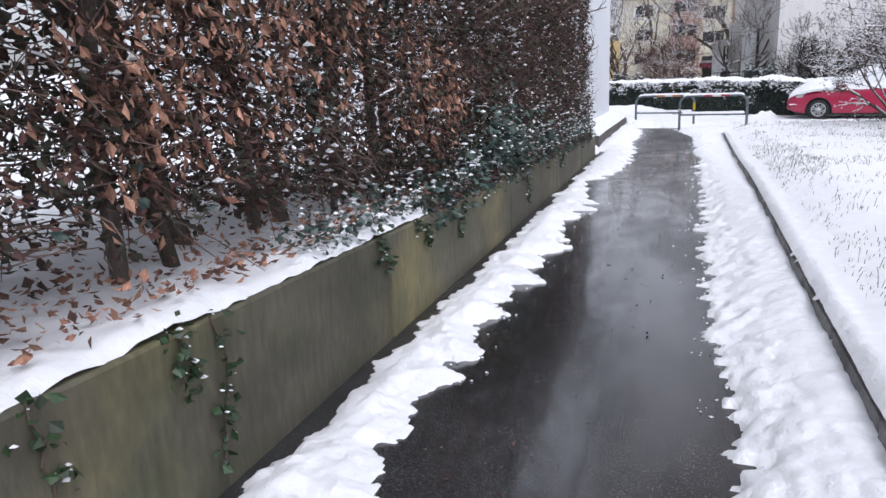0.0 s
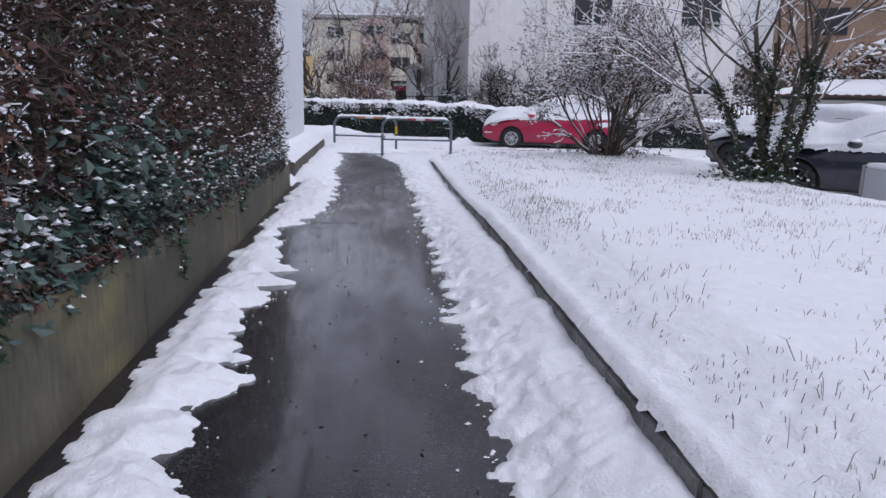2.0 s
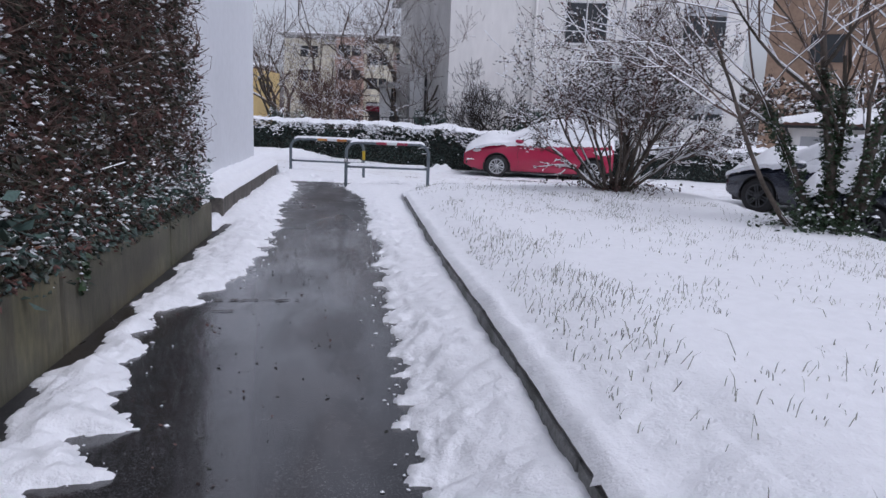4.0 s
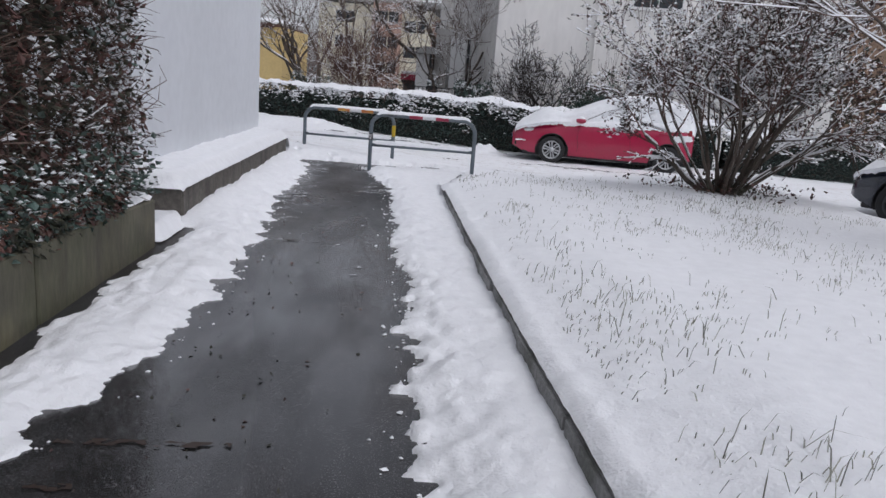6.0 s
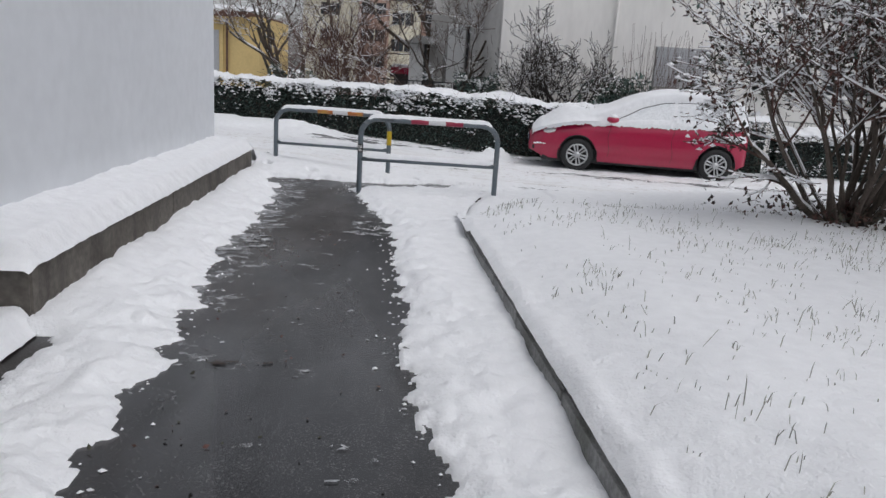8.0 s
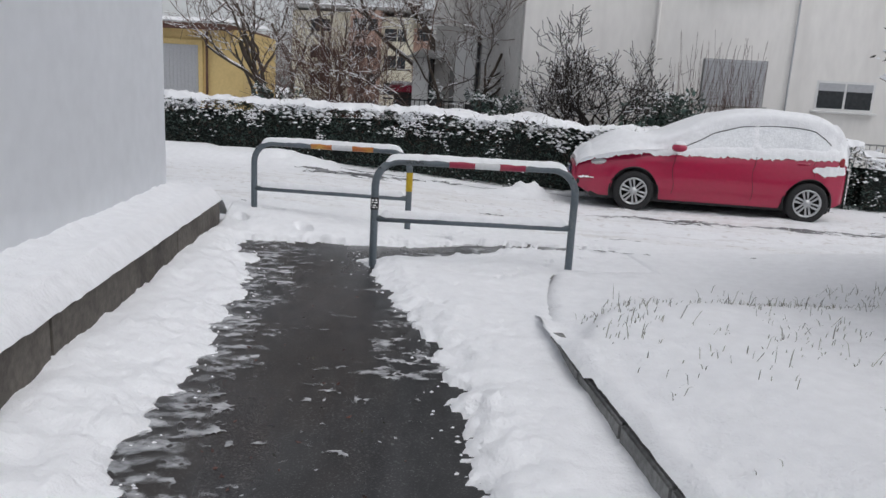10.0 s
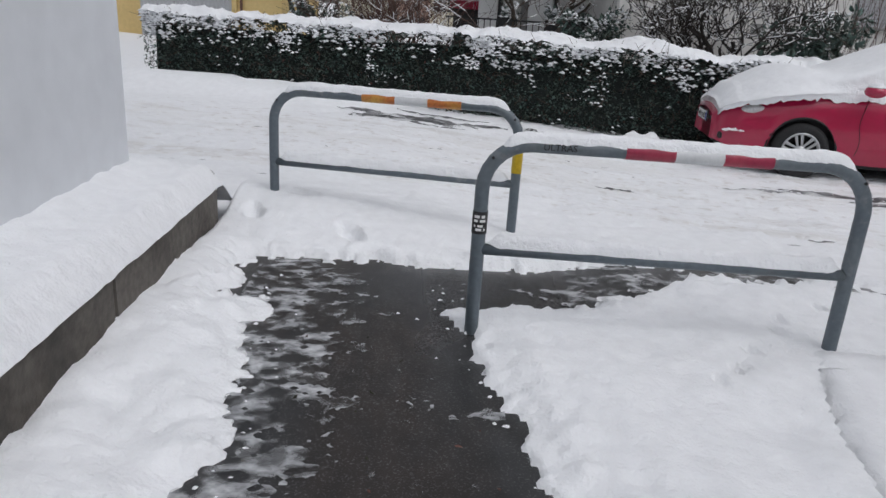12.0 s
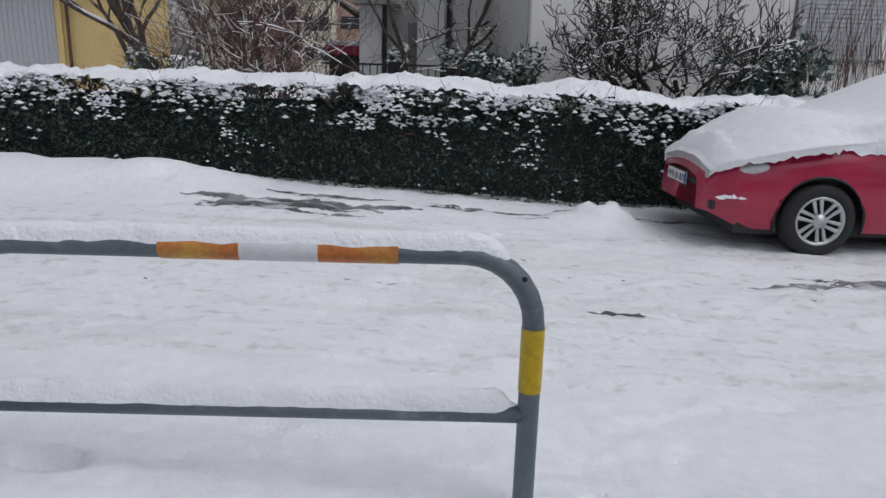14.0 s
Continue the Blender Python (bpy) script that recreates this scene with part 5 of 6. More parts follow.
def yellow_garage():
    g = thing("garage", "yellow rendered garage with a grey door and snowy roof", "garage", at=STREET_TURN @ Matrix.Translation((0, 0, 0.5)))
    part("wall", box(-20.0, -12.0, 36.0, 39.2, -1.2, 2.85), YELLOW, g)
    part("door_frame", box(-16.4, -13.3, 35.93, 36.0, -0.5, 2.5, 0.01), YELLOW, g)
    door = part("door", box(-16.2, -13.45, 35.9, 35.96, -0.45, 2.33), SHUTTER, g, "grey ribbed garage door")
    for i in range(22):
        part("rib", box(-16.17 + i * 0.123, -16.1 + i * 0.123, 35.885, 35.905, -0.42, 2.3), SHUTTER, door)
    bm = bmesh.new()
    for i in range(48):
        box(-20.4 + i * 0.17, -20.26 + i * 0.17, 35.55, 39.4, 2.86, 2.98, 0.02, bm=bm)
    part("roof_tiles", bm, ROOF, g, "brown corrugated roof edge")
    part("gutter", box(-20.4, -12.2, 35.5, 35.6, 2.78, 2.86, 0.02), ROOF, g)
    raw("downpipe", *tube([(-13.15, 35.9, -0.4), (-13.15, 35.9, 2.75)], 0.04, 8), ROOF, g, "brown downpipe", smooth=True)
    v, f = grid_surface([-20.45 + 0.12 * i for i in range(69)], [35.6 + 0.12 * j for j in range(33)], lambda u, v: 2.99 + 0.1 * (v - 35.6) * 0.5 + 0.16 * smooth01(35.5, 35.8, v) * smooth01(-12.25, -12.5, u) + 0.03 * fbm(u * 2, v * 2))
    raw("roof_snow", v, f, SNOW, g, "snow on the roof", smooth=True)


yellow_garage()


def apartments():
    a = thing("apartment_building", "beige and rose apartment block behind bare trees", "building", at=STREET_TURN @ Matrix.Translation((1.6, 0, 0)))
    v = 90.0
    part("wall", box(-28.5, -22.0, v, v + 12, -3, 10.2), BEIGE, a)
    part("rose_bay", box(-22.0, -18.85, v - 1.2, v + 12, -3, 10.4), ROSE, a, "rose rendered bay")
    part("beige_bay", box(-18.85, -15.6, v - 0.3, v + 12, -3, 9.9), BEIGE, a)
    part("rose_bay", box(-15.6, -12.5, v + 1, v + 12, -3, 9.0), ROSE, a)
    part("roof", box(-28.8, -12.3, v - 1.4, v + 12.3, 10.42, 10.7, 0.05), HOUSE_GREY, a)
    part("roof_snow", box(-28.8, -12.3, v - 1.4, v + 12.3, 10.7, 10.85, 0.05), SNOW, a)
    for fl in range(4):
        z = 8.35 - fl * 2.75
        win = part("window", box(-21.7, -19.1, v - 1.26, v - 1.15, z, z + 1.15), GLASS, a)
        part("frame", box(-20.3, -20.15, v - 1.29, v - 1.24, z, z + 1.15), BEIGE, win)
        part("balcony", box(-22.05, -18.8, v - 1.5, v - 1.15, z - 1.25, z - 0.15), ROSE, a)
        z -= 0.9
        win = part("window", box(-18.5, -16.2, v - 0.36, v - 0.25, z, z + 1.25), GLASS, a)
        part("frame", box(-17.2, -17.1, v - 0.39, v - 0.33, z, z + 1.25), BEIGE, win)
        win = part("window", box(-15.2, -13.2, v + 0.94, v + 1.05, z + 0.3, z + 1.45), GLASS, a)
        for k in range(1):
            win = part("window", box(-26.5 - k * 3.6, -24.4 - k * 3.6, v - 0.06, v + 0.05, z + 0.7, z + 1.95), GLASS, a)
            part("frame", box(-25.5 - k * 3.6, -25.4 - k * 3.6, v - 0.09, v - 0.03, z + 0.7, z + 1.95), BEIGE, win)


apartments()


def gate_porch():
    g = thing("gate_porch", "pale entrance porch with white panels and black posts", "porch", at=STREET_TURN)
    part("side_panel", box(-6.15, -5.72, 32.9, 33.05, 0.2, 2.62, 0.01), WHITE_PAINT, g, "white panel")
    part("side_panel", box(-5.05, -4.5, 33.4, 33.55, 0.2, 3.3, 0.01), WHITE_PAINT, g, "white panel")
    for u, v, h in ((-5.7, 32.86, 2.62), (-4.47, 33.36, 3.3)):
        part("post", box(u, u + 0.08, v, v + 0.08, 0.2, h, 0.006), BLACK, g, "black post")
    part("wall", box(-5.7, -3.9, 34.2, 36, -0.2, 3.6), SIDE_GREY, g)
    part("porch_door", box(-5.25, -4.85, 34.16, 34.198, 0.3, 2.4, 0.01), HOUSE_GREY, g)
    bm = bmesh.new()
    vs = [bm.verts.new(p) for p in ((-6.3, 32.6, 2.62), (-5.4, 32.6, 2.62), (-5.4, 35, 2.72), (-6.3, 35, 2.72), (-5.85, 32.6, 2.86), (-5.85, 35, 2.98))]
    for q in ((0, 1, 4), (3, 5, 2), (0, 4, 5, 3), (1, 2, 5, 4), (0, 3, 2, 1)):
        bm.faces.new([vs[k] for k in q])
    part("roof", bm, HOUSE_GREY, g, "small grey pitched roof")
    f = thing("garden_fence", "low black iron garden fence behind the hedge", "fence", at=STREET_TURN)
    part("top_rail", box(-6.5, -3.6, 30.4, 30.43, 1.5, 1.53), BLACK, f)
    part("low_rail", box(-6.5, -3.6, 30.4, 30.43, 0.6, 0.63), BLACK, f)
    for k in range(25):
        part("bar", box(-6.45 + k * 0.117, -6.432 + k * 0.117, 30.405, 30.425, 0.1, 1.51), BLACK, f)
    for u, w in ((-5.5, 0.34), (-4.6, 0.8)):
        p = thing("planter", "dark planter with a clump of snow-covered plants", "planter", group="planters on the terrace", at=STREET_TURN @ Matrix.Translation((u, 31.2, 1.25)))
        part("tub", box(0, w, 0, 0.35, 0.0, 0.32, 0.02, 2), BLACK, p)
        part("support", box(0.04, w - 0.04, 0.03, 0.32, -1.1, 0.0), HOUSE_GREY, p)
        rng = random.Random(int(w * 100))
        spot = lambda r: ((r.uniform(0, w), r.uniform(0, 0.35), 0.3 + abs(r.gauss(0, 0.13))), (r.gauss(0, 1), r.gauss(0, 1), 0.6))
        raw("leaves", *leaves(int(500 * w), spot, 0.08, rng), LEAF_GREEN, p)
        raw("leaf_snow", *clumps(int(220 * w), spot, 0.045, rng), SNOW, p, "snow on the plants")


gate_porch()


def red_shed():
    s = thing("red_shed", "low dark shed with a red fascia and snow on top", "shed", at=STREET_TURN @ Matrix.Translation((1.0, 0, -0.15)))
    part("wall", box(-8.3, -5.6, 37.0, 39.0, -0.3, 1.95), BLACK, s)
    part("fascia", box(-8.4, -5.5, 36.88, 36.99, 1.9, 2.12, 0.01), CAR_RED, s, "red painted fascia board")
    part("roof_snow", box(-8.4, -5.5, 36.9, 39.1, 2.121, 2.24, 0.04, 2), SNOW, s, "snow on the roof")


red_shed()


def right_buildings():
    g = thing("white_garage", "white low garage with snow on its tiled roof", "garage", at=pose(14.0, 28.4, 0, 0, 0, -60))
    part("wall", box(0, 9, 0, 4, -1, 1.75), HOUSE_WHITE, g)
    part("door", box(0.5, 3.2, -0.05, 0.02, -0.8, 1.45), SHUTTER, g)
    part("door", box(3.8, 6.4, -0.05, 0.02, -0.8, 1.45), SHUTTER, g)
    part("gutter", box(-0.25, 9.2, -0.4, -0.3, 1.72, 1.82, 0.02), BLACK, g)
    raw("downpipe", *tube([(0.15, -0.06, -0.5), (0.15, -0.06, 1.4), (0.05, -0.3, 1.75)], 0.04, 8), BLACK, g)
    part("roof", box(-0.25, 9.2, -0.38, 4.3, 1.76, 1.88), ROOF, g)
    v, f = grid_surface([-0.25 + 0.1 * i for i in range(95)], [-0.36 + 0.15 * i for i in range(31)], lambda x, y: 1.9 + 0.12 * (y + 0.36) + 0.12 * smooth01(-0.4, -0.1, y) + 0.02 * math.sin(x * 18) * smooth01(1, -0.3, y))
    raw("roof_snow", v, f, SNOW, g, "snow on the roof", smooth=True)
    b = thing("garden_house", "pale garden building with a snowy hipped roof", "house", at=pose(19.5, 30.5, 0, 0, 0, -55))
    part("wall", box(0, 7, 0, 6, -1, 4.0), HOUSE_WHITE, b)
    bm = bmesh.new()
    vs = [bm.verts.new(p) for p in ((-0.5, -0.5, 4.0), (7.5, -0.5, 4.0), (7.5, 6.5, 4.0), (-0.5, 6.5, 4.0), (3.5, 3, 6.3))]
    for q in ((0, 1, 4), (1, 2, 4), (2, 3, 4), (3, 0, 4), (3, 2, 1, 0)):
        bm.faces.new([vs[i] for i in q])
    part("roof_snow", bm, SNOW, b, "snowy hipped roof")
    part("window", box(1.0, 2.6, -0.04, 0.02, 1.8, 3.0), GLASS, b)
    c = thing("brown_building", "large brown rendered building far behind the lawn", "building", at=pose(21.0, 42.0, 0, 0, 0, -35))
    part("wall", box(0, 26, 0, 12, -2, 13), BROWN_WALL, c)
    part("roof", box(-0.5, 26.5, -0.5, 12.5, 13, 13.5, 0.05), HOUSE_GREY, c)
    for i in range(6):
        for k in range(3):
            part("window", box(2 + i * 4, 3.6 + i * 4, -0.06, 0.02, 2.0 + k * 3.2, 3.4 + k * 3.2), GLASS, c)


right_buildings()


# ---- trees and shrubs ----
def bare_tree(name, at, label, stems, seed, height, radius, depth=4, kids=3, spread=0.55, bend=0.16, rise=0.2, bark=None, snow=0.8, thick=1.0, steps=5, shrink=0.66, tip=0.004, cat="tree"):
    rng = random.Random(seed)
    t = thing(name, label, cat, at=at)
    limbs = []
    for lean in stems:
        branches((rng.gauss(0, 0.08), rng.gauss(0, 0.08), -0.1), lean, height, radius * rng.uniform(0.7, 1.1), depth, rng, limbs, spread, rise, bend, kids, steps, shrink, tip)
    big = [q for q in limbs if q[1][0] > 0.02]
    small = [q for q in limbs if q[1][0] <= 0.02]
    raw("trunk", *wood(big, 8), bark or BARK, t, smooth=True)
    if small:
        raw("twigs", *wood(small), TWIG if bark is None else bark, t)
    raw("branch_snow", *snow_on(limbs, rng, snow, 0.0, thick), SNOW, t, "snow lying along the branches")
    return t, limbs


def at_street(u, v, z=0.0):
    x, y = street(u, v)
    return pose(x, y, z)


bare_tree("street_tree", at_street(-9.3, 32.6, 0.1), "leaning bare tree with snow along its limbs", [(-0.55, 0, 1), (-0.35, 0.3, 1)], 21, 3.2, 0.12, depth=4, kids=4, spread=0.5, tip=0.006, snow=0.55, thick=0.7, steps=9, bend=0.17)
bare_tree("street_tree", at_street(-8.4, 33.4, 0.1), "bare garden tree plastered with snow", [(0.05, 0, 1), (0.35, 0.2, 1)], 22, 3.0, 0.1, depth=4, kids=4, spread=0.55, tip=0.006, snow=0.65, thick=0.8, steps=9, bend=0.17)
bare_tree("street_tree", at_street(-6.3, 34.0, 0.0), "tall bare street tree with a straight trunk", [(0.03, 0, 1)], 23, 5.5, 0.15, depth=4, kids=4, spread=0.6, tip=0.006, snow=0.45, thick=0.6, steps=9, bend=0.17)
bare_tree("street_tree", at_street(-11.5, 45.0, 0.0), "bare tree in front of the apartment block", [(0, 0, 1)], 24, 6.0, 0.16, depth=4, kids=3, snow=0.45, thick=0.6, steps=9, bend=0.17)
bare_tree("street_tree", at_street(-15.5, 52.0, 0.0), "bare tree in front of the apartment block", [(0.1, 0, 1)], 25, 6.5, 0.16, depth=4, kids=3, snow=0.45, thick=0.6, steps=9, bend=0.17)
bare_tree("street_tree", at_street(-4.6, 31.0, 0.0), "bare tree close to the grey house side", [(-0.2, 0, 1), (0.2, 0.1, 1)], 26, 3.0, 0.08, depth=4, kids=5, tip=0.006, snow=0.4, thick=0.6, steps=9, bend=0.17)
for i, (u, v, hh) in enumerate(((-13.5, 43, 3.6), (-5.2, 40, 3.0), (-19, 55, 4.5), (-22, 60, 4.5))):
    bare_tree("garden_tree", at_street(u, v, 0.0), "bare twiggy garden tree before the apartment block", [(0.1, 0, 1), (-0.3, 0.1, 1), (0.4, 0, 1)], 120 + i, hh * 0.62, 0.07, depth=4, kids=3, spread=0.5, snow=0.12, thick=0.5, bark=REDTWIG, tip=0.008)
for i, (u, v) in enumerate(((-8.6, 33.2), (-7.9, 32.8), (-7.2, 33.0), (-8.2, 34.5), (-7.5, 31.8), (-9.0, 34.5), (-8.4, 31.6))):
    bare_tree("twig_shrub", at_street(u, v, 0.2), "dense leafless brown shrub behind the hedge", [(random.Random(i * 9 + k).gauss(0, 0.35), random.Random(i * 7 + k).gauss(0, 0.3), 1) for k in range(9)], 40 + i, 2.0, 0.016, depth=2, kids=5, spread=0.45, bend=0.2, bark=REDTWIG, snow=0.12, thick=0.6, cat="shrub")
bare_tree("corkscrew_shrub", at_street(-1.95, 28.2, 0.1), "twisted leafless shrub against the white house wall", [(0.55, 0, 0.7), (-0.5, 0.1, 0.8), (0.1, 0, 1), (0.95, 0, 0.6), (-0.2, 0.1, 1), (0.35, -0.1, 1), (-0.75, 0, 0.7)], 31, 1.6, 0.075, depth=4, kids=4, spread=0.55, rise=0.3, bend=0.3, snow=0.3, thick=0.6, steps=8, shrink=0.64, tip=0.008, bark=DARKBARK, cat="shrub")
for i, u in enumerate((0.1, 0.7, 1.2)):
    bare_tree("twig_shrub", at_street(u, 28.2, 0.3), "upright leafless twigs in front of the house", [(random.Random(i * 5 + k).gauss(0, 0.16), 0.05, 1) for k in range(12)], 60 + i, 1.75, 0.008, depth=1, kids=3, spread=0.25, rise=0.6, bend=0.07, bark=REDTWIG, snow=0.1, cat="shrub")


def leafy(name, at, label, n, size, radius, height, leaf, seed, snow=300, snow_size=0.04, cat="shrub", stems=5):
    rng = random.Random(seed)
    t = thing(name, label, cat, at=at)
    limbs = []
    for k in range(stems):
        branches((0, 0, 0), (rng.gauss(0, 0.5), rng.gauss(0, 0.5), 1), height * 0.8, 0.02, 2, rng, limbs, kids=3)
    raw("limbs", *wood(limbs), BARK, t)
    lumps = [(rng.gauss(0, radius * 0.45), rng.gauss(0, radius * 0.45), height * rng.uniform(0.25, 0.95), rng.uniform(0.15, 0.4) * radius) for _ in range(22)]

    def pl(r):
        x, y, z, q = r.choice(lumps)
        d = Vector((r.gauss(0, 1), r.gauss(0, 1), r.gauss(0, 1))).normalized()
        return (x + d.x * q, y + d.y * q, max(0.02, z + d.z * q)), tuple(d)

    def up(r):
        while True:
            p, d = pl(r)
            if d[2] > 0.3:
                return p, d
    raw("leaves", *leaves(n, pl, size, rng, aspect=0.5), leaf, t)
    raw("leaf_snow", *clumps(snow, up, snow_size, rng), SNOW, t, "snow on the leaves")
    return t


leafy("evergreen_shrub", at_street(-0.55, 27.6, 0.3), "dark glossy evergreen shrub behind the hedge", 2600, 0.11, 0.75, 1.55, LEAF_GREEN, 71, 180)
leafy("evergreen_shrub", at_street(-3.7, 28.9, 0.3), "dark evergreen shrub dusted with snow", 2600, 0.09, 0.7, 1.4, LEAF_GREEN, 72, 500)
leafy("evergreen_shrub", at_street(-4.5, 28.4, 0.2), "low evergreen shrub with a snowy top", 1800, 0.08, 0.6, 0.95, LEAF_GREEN, 73, 420)
leafy("evergreen_shrub", at_street(-9.7, 32.0, 0.2), "ivy-grown evergreen shrub at the tree foot", 1800, 0.08, 0.6, 1.7, LEAF_GREEN, 74, 300)
for i in range(7):
    leafy("far_shrub", pose(15.5 + i * 2.2, 33.5 - i * 1.1, 0.0), "dark snowy shrubs in front of the brown building", 1500, 0.2, 2.0, 3.6, LEAF_DARK, 90 + i, 500, 0.09)


# ---- leafy shrub on the lawn ----
def lawn_shrub():
    rng = random.Random(77)
    gz = ground_z(3.9, 17.5) - 0.04
    t = thing("lawn_shrub", "wide many-stemmed shrub with dark leaves and snow", "shrub", at=pose(3.9, 17.5, gz) @ Matrix.Scale(0.94, 4))
    limbs = []
    for k in range(22):
        an = rng.uniform(0, 6.283)
        out = rng.uniform(0.1, 0.75)
        branches((0.22 * math.cos(an) * out, 0.22 * math.sin(an) * out, -0.05), (math.cos(an) * out, math.sin(an) * out * 0.8, 1), rng.uniform(1.5, 2.25), rng.uniform(0.02, 0.042), 3, rng, limbs, spread=0.48, rise=0.2, bend=0.15, kids=4, steps=6, shrink=0.6)
    for an, ln in ((0.15, 1.9), (-0.1, 1.6), (3.2, 1.5), (0.4, 1.5)):
        branches((0.2 * math.cos(an), 0.1 * math.sin(an), 0.0), (math.cos(an), math.sin(an), 0.75), ln, 0.045, 3, rng, limbs, spread=0.4, rise=0.0, bend=0.12, kids=4, steps=6, shrink=0.5)
    big = [q for q in limbs if q[1][0] > 0.016]
    small = [q for q in limbs if q[1][0] <= 0.016]
    for q in big:
        if q[0][0].z < 0.2:
            raw("stem", *wood([q], 7), BARK, t, smooth=True)
    raw("limbs", *wood([q for q in big if q[0][0].z >= 0.2], 6), BARK, t, smooth=True)
    raw("twigs", *wood(small), REDTWIG, t, "fine reddish twigs")
    raw("branch_snow", *snow_on(limbs, rng, 0.6, 0.0, 1.1), SNOW, t, "snow lying along the branches")
    tips = [p for pts, rad in small for p in pts[1:] if p.z > 0.75]

    def pl(r):
        p = r.choice(tips)
        return (p.x + r.gauss(0, 0.03), p.y + r.gauss(0, 0.03), p.z + r.gauss(0, 0.03)), (r.gauss(0, 1), r.gauss(0, 1), -0.1)
    raw("leaves", *leaves(13000, pl, 0.058, rng, droop=0.35, aspect=0.5), LEAF_DARK, t, "drooping dark leaves")
    raw("green_leaves", *leaves(1500, pl, 0.05, rng, droop=0.3, aspect=0.5), LEAF_GREEN, t)
    raw("leaf_snow", *clumps(3600, pl, 0.026, rng, 0.7), SNOW, t, "lumps of snow on leaves and twigs")

    def foot(r):
        an, q = r.uniform(0, 6.28), abs(r.gauss(0, 0.55))
        return (q * math.cos(an), q * math.sin(an), 0.06 + abs(r.gauss(0, 0.08))), (0, 0, 0.6)
    raw("foot_growth", *leaves(900, foot, 0.06, rng), LEAF_DARK, t, "dead growth round the foot")


lawn_shrub()


# ---- ivy-grown tree on the lawn ----
def ivy_tree():
    rng = random.Random(99)
    t = thing("ivy_tree", "many-stemmed bare tree with ivy-covered trunks", "tree", at=pose(5.1, 13.4, ground_z(5.1, 13.4) - 0.08))
    limbs, trunks = [], []
    for lean, ln, r in (((0.05, 0.1, 1), 2.6, 0.075), ((0.35, 0.1, 1), 2.5, 0.07), ((-0.35, 0.2, 1), 2.3, 0.06), ((0.15, -0.2, 1), 2.6, 0.065), ((-0.75, 0.3, 0.8), 2.6, 0.036), ((-0.15, 0.3, 1), 2.4, 0.05), ((0.6, 0.3, 1), 2.2, 0.045)):
        k = len(limbs)
        branches((lean[0] * 0.35, lean[1] * 0.35, -0.1), lean, ln, r, 3, rng, limbs, spread=0.5, rise=0.15, bend=0.1, kids=4, steps=6, shrink=0.7)
        trunks.append(limbs[k])
    big = [q for q in limbs if q[1][0] > 0.018]
    small = [q for q in limbs if q[1][0] <= 0.018]
    raw("trunk", *wood(big, 8), BARK, t, smooth=True)
    raw("twigs", *wood(small), TWIG, t)
    raw("branch_snow", *snow_on(limbs, rng, 0.6, 0.0, 0.8), SNOW, t, "snow lying along the branches")

    def pl(r):
        pts, rad = r.choice(trunks[:4] + trunks[5:6])
        i = r.randint(0, 4)
        q = r.random()
        p = pts[i] * (1 - q) + pts[i + 1] * q
        an = r.uniform(0, 6.28)
        d = 0.045 + abs(r.gauss(0, 0.035))
        return (p.x + d * math.cos(an), p.y + d * math.sin(an), p.z), (math.cos(an), math.sin(an), 0.1)
    raw("ivy", *leaves(5200, pl, 0.05, rng, aspect=0.85), IVY, t, "dark green ivy round the trunks")

    def foot(r):
        an, q = r.uniform(0, 6.28), abs(r.gauss(0, 0.35))
        return (q * math.cos(an) - 0.1, q * math.sin(an), 0.06 + abs(r.gauss(0, 0.12))), (math.cos(an), math.sin(an), 0.5)
    raw("foot_ivy", *leaves(1100, foot, 0.06, rng, aspect=0.8), IVY, t, "ivy and leaves round the foot")
    raw("ivy_snow", *clumps(420, lambda r: pl(r) if r.random() < 0.55 else foot(r), 0.035, rng), SNOW, t, "snow on the ivy")


ivy_tree()


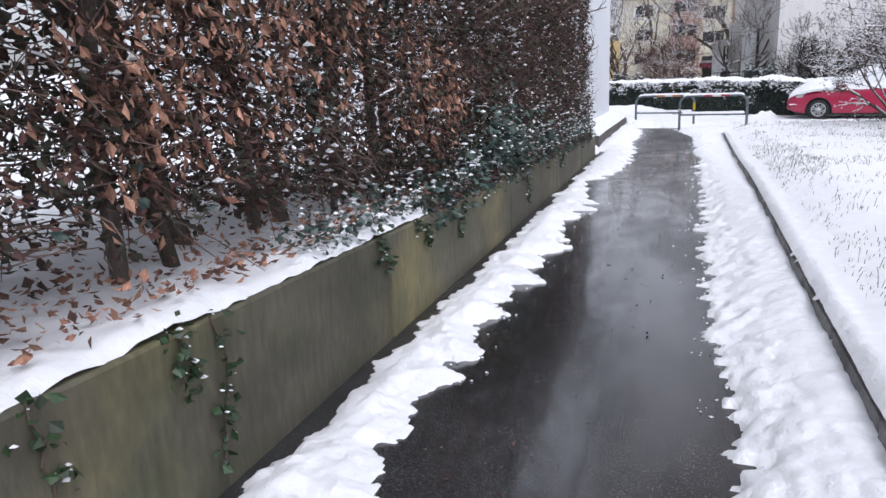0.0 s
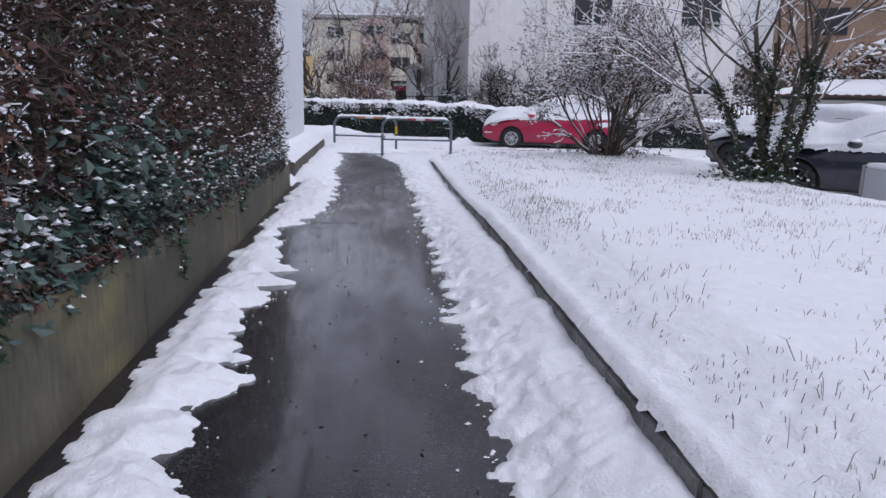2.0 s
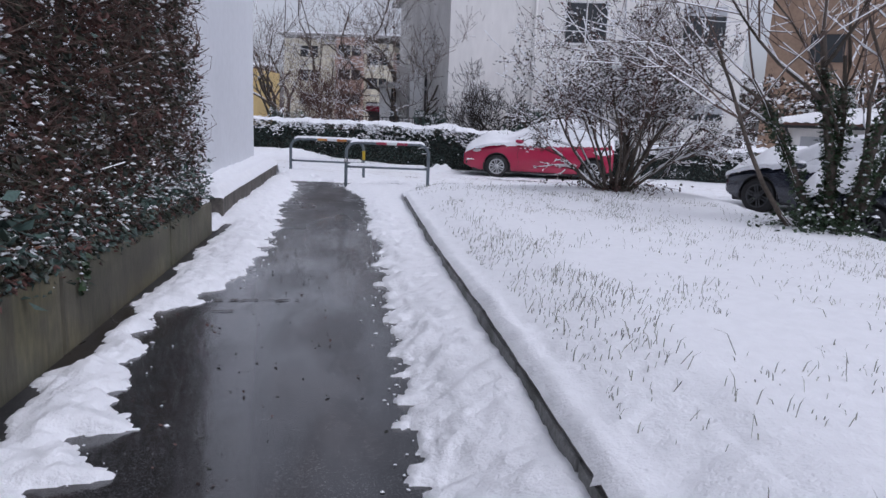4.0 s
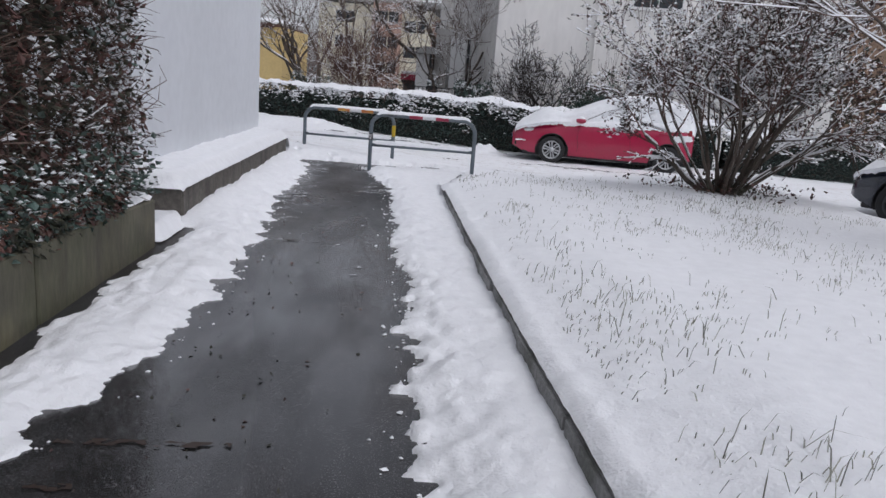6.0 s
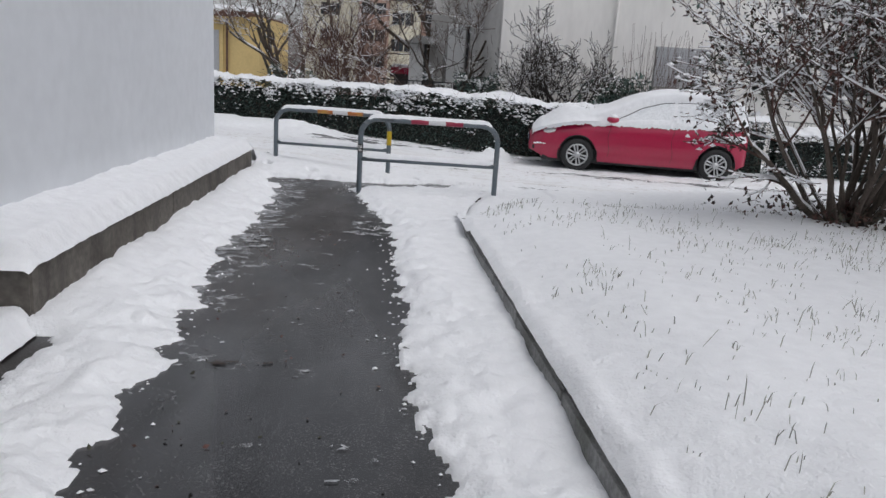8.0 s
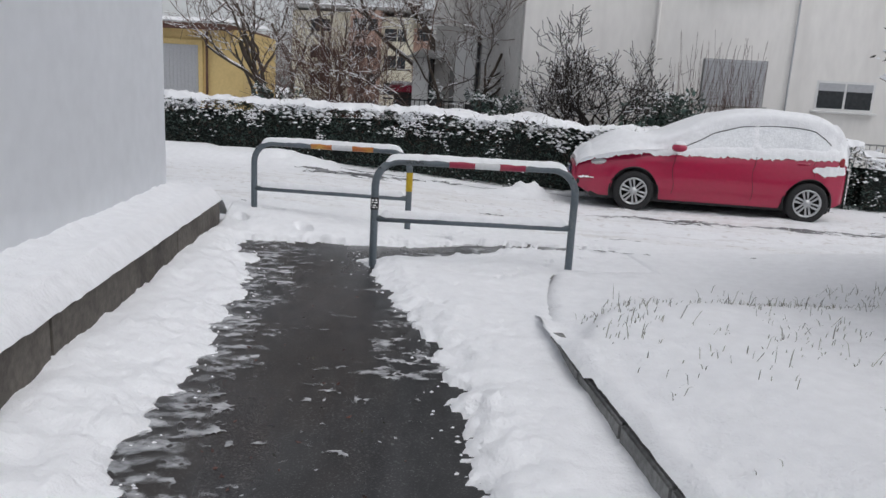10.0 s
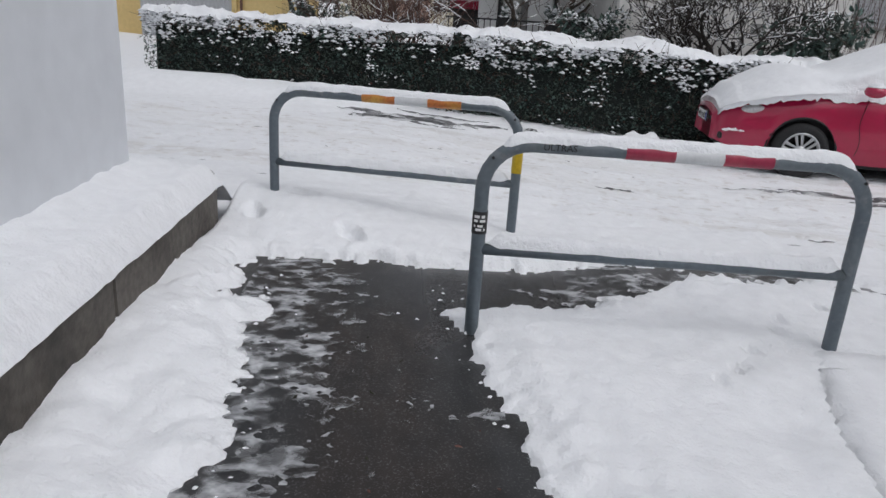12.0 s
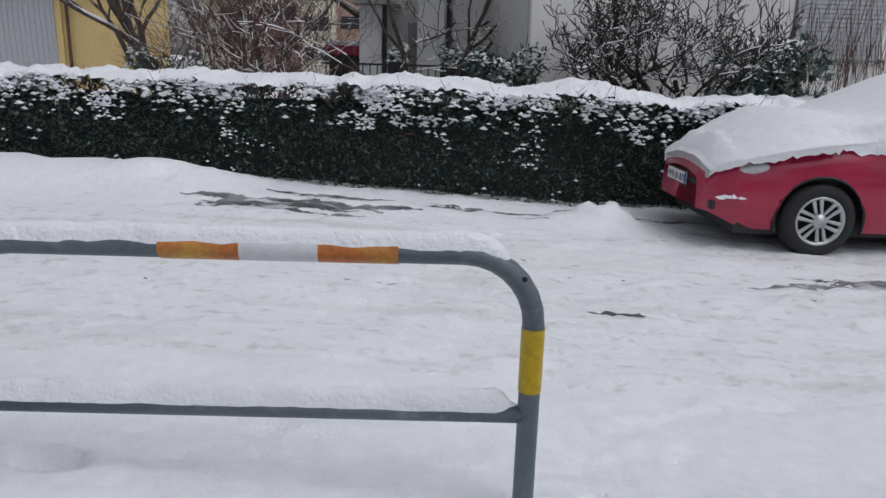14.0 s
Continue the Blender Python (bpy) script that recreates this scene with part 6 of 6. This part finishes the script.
# ---- small things on the path ----
def litter():
    rng = random.Random(13)

    def pl(r):
        y = r.uniform(1.5, 19.5)
        x = -1.25 + r.gauss(0, 0.35)
        return (x, y, path_z(y) + 0.006 - 0.006 * abs(x + 1.25)), (r.gauss(0, 1), r.gauss(0, 1), 0.12)
    tagged(raw("path_litter", *leaves(420, pl, 0.022, rng, droop=0.0), LEAF_DARK), "small wet leaves and crumbs on the asphalt", "leaves", kind="stuff")

    def crumbs(r):
        y = r.uniform(3, 20.2)
        s = r.choice((-1, 1))
        x = (left_edge(y) + abs(r.gauss(0, 0.09))) if s < 0 else (right_edge(y) - abs(r.gauss(0, 0.08)))
        return (x, y, path_z(y) + 0.002), None
    tagged(raw("snow_crumbs", *clumps(420, crumbs, 0.01, rng), SNOW), "crumbs of snow scattered on the asphalt", "snow", kind="stuff")

    def slush(x, y):
        q = 0.6 * fbm(x * 2.5, y * 5, 15) + 0.6 * fbm(x * 7, y * 12, 4) + 0.5 * fbm(x * 26, y * 40, 5)
        near = smooth01(-1.25, -1.7, x) * 0.9 + smooth01(-1.0, -0.7, x) * 0.5 * math.exp(-((y - 17.6) / 0.7) ** 2)
        if x > -0.35 and (y < 19.7 or bare_patch(x, y) < -0.02):
            return None
        amount = smooth01(12.5, 17.0, y) * (0.12 + near) + 0.62 * smooth01(-0.7, -0.1, x) * smooth01(19.7, 19.9, y)
        h = q - 0.56 + 1.0 * amount
        return path_z(y) + 0.0005 + min(0.003, 0.012 * h) if h > 0 else None
    v, f = grid_surface([float(x) for x in np.arange(-1.95, 1.4, 0.013)], [float(y) for y in np.arange(12.5, 20.85, 0.012)], slush)
    tagged(raw("slush", v, f, SLUSH, smooth=True), "thin grey slush smeared over the asphalt", "slush", kind="stuff")
    for y_, w_ in ((10.8, 0.62), (10.5, 0.2), (14.27, 0.3)):
        v, f = grid_surface([-1.68 + 0.3 * (y_ > 14) + w_ * i / 50 for i in range(51)], [y_ + 0.045 * i / 6 for i in range(7)], lambda x, y: path_z(y) + 0.006 if fbm(x * 14, y * 40, 3) > -0.02 else None)
        tagged(raw("tar_seam", v, f, TAR), "dark tar seam across the asphalt path", "seam", kind="structure")


litter()


def road_marks():
    """Wheel tracks where the asphalt of the street shows through."""
    def bare(u, v):
        q = fbm(u * 0.7, v * 6, 21) + 0.5 * fbm(u * 3, v * 9, 5) + 0.3 * fbm(u * 11, v * 14, 6)
        track = math.exp(-((v - 23.35) / 0.2) ** 2) * smooth01(-3.2, -2.0, u) * 1.25
        drain = math.exp(-((u + 5.9) / 0.95) ** 2 - ((v - 25.1) / 0.25) ** 2) * 1.9 + math.exp(-((v - 25.55) / 0.1) ** 2) * 0.8 * smooth01(-7.5, -6, u)
        h = q - 0.85 + 1.35 * max(track, drain)
        if h < 0:
            return None
        x, y = street(u, v)
        return ground_z(x, y) + 0.006
    v, f = grid_surface([float(u) for u in np.arange(-8.2, 3.0, 0.03)], [float(w) for w in np.arange(20.0, 25.9, 0.025)], bare)
    ob = tagged(raw("road_track", v, f, GRIT, smooth=True), "streaks of wet road surface showing through packed snow", "road", kind="structure")
    ob.matrix_world = STREET_TURN
    def packed(u, v):
        x, y = street(u, v)
        e = min(v - 21.3, 25.2 - v, u + 9.5, 9.0 - u) - 0.25 - 0.3 * fbm(u * 0.7, v * 2.5, 31) - 0.08 * fbm(u * 6, v * 8, 3)
        return ground_z(x, y) - 0.012 + 0.016 * smooth01(-0.12, 0.12, e) if e > -0.14 else None
    v, f = grid_surface([float(u) for u in np.arange(-9.5, 9.0, 0.06)], [float(w) for w in np.arange(21.3, 25.2, 0.04)], packed)
    ob = tagged(raw("road", v, f, ROADSNOW, smooth=True), "street surface of packed and driven snow", "road", kind="structure")
    ob.matrix_world = STREET_TURN


road_marks()
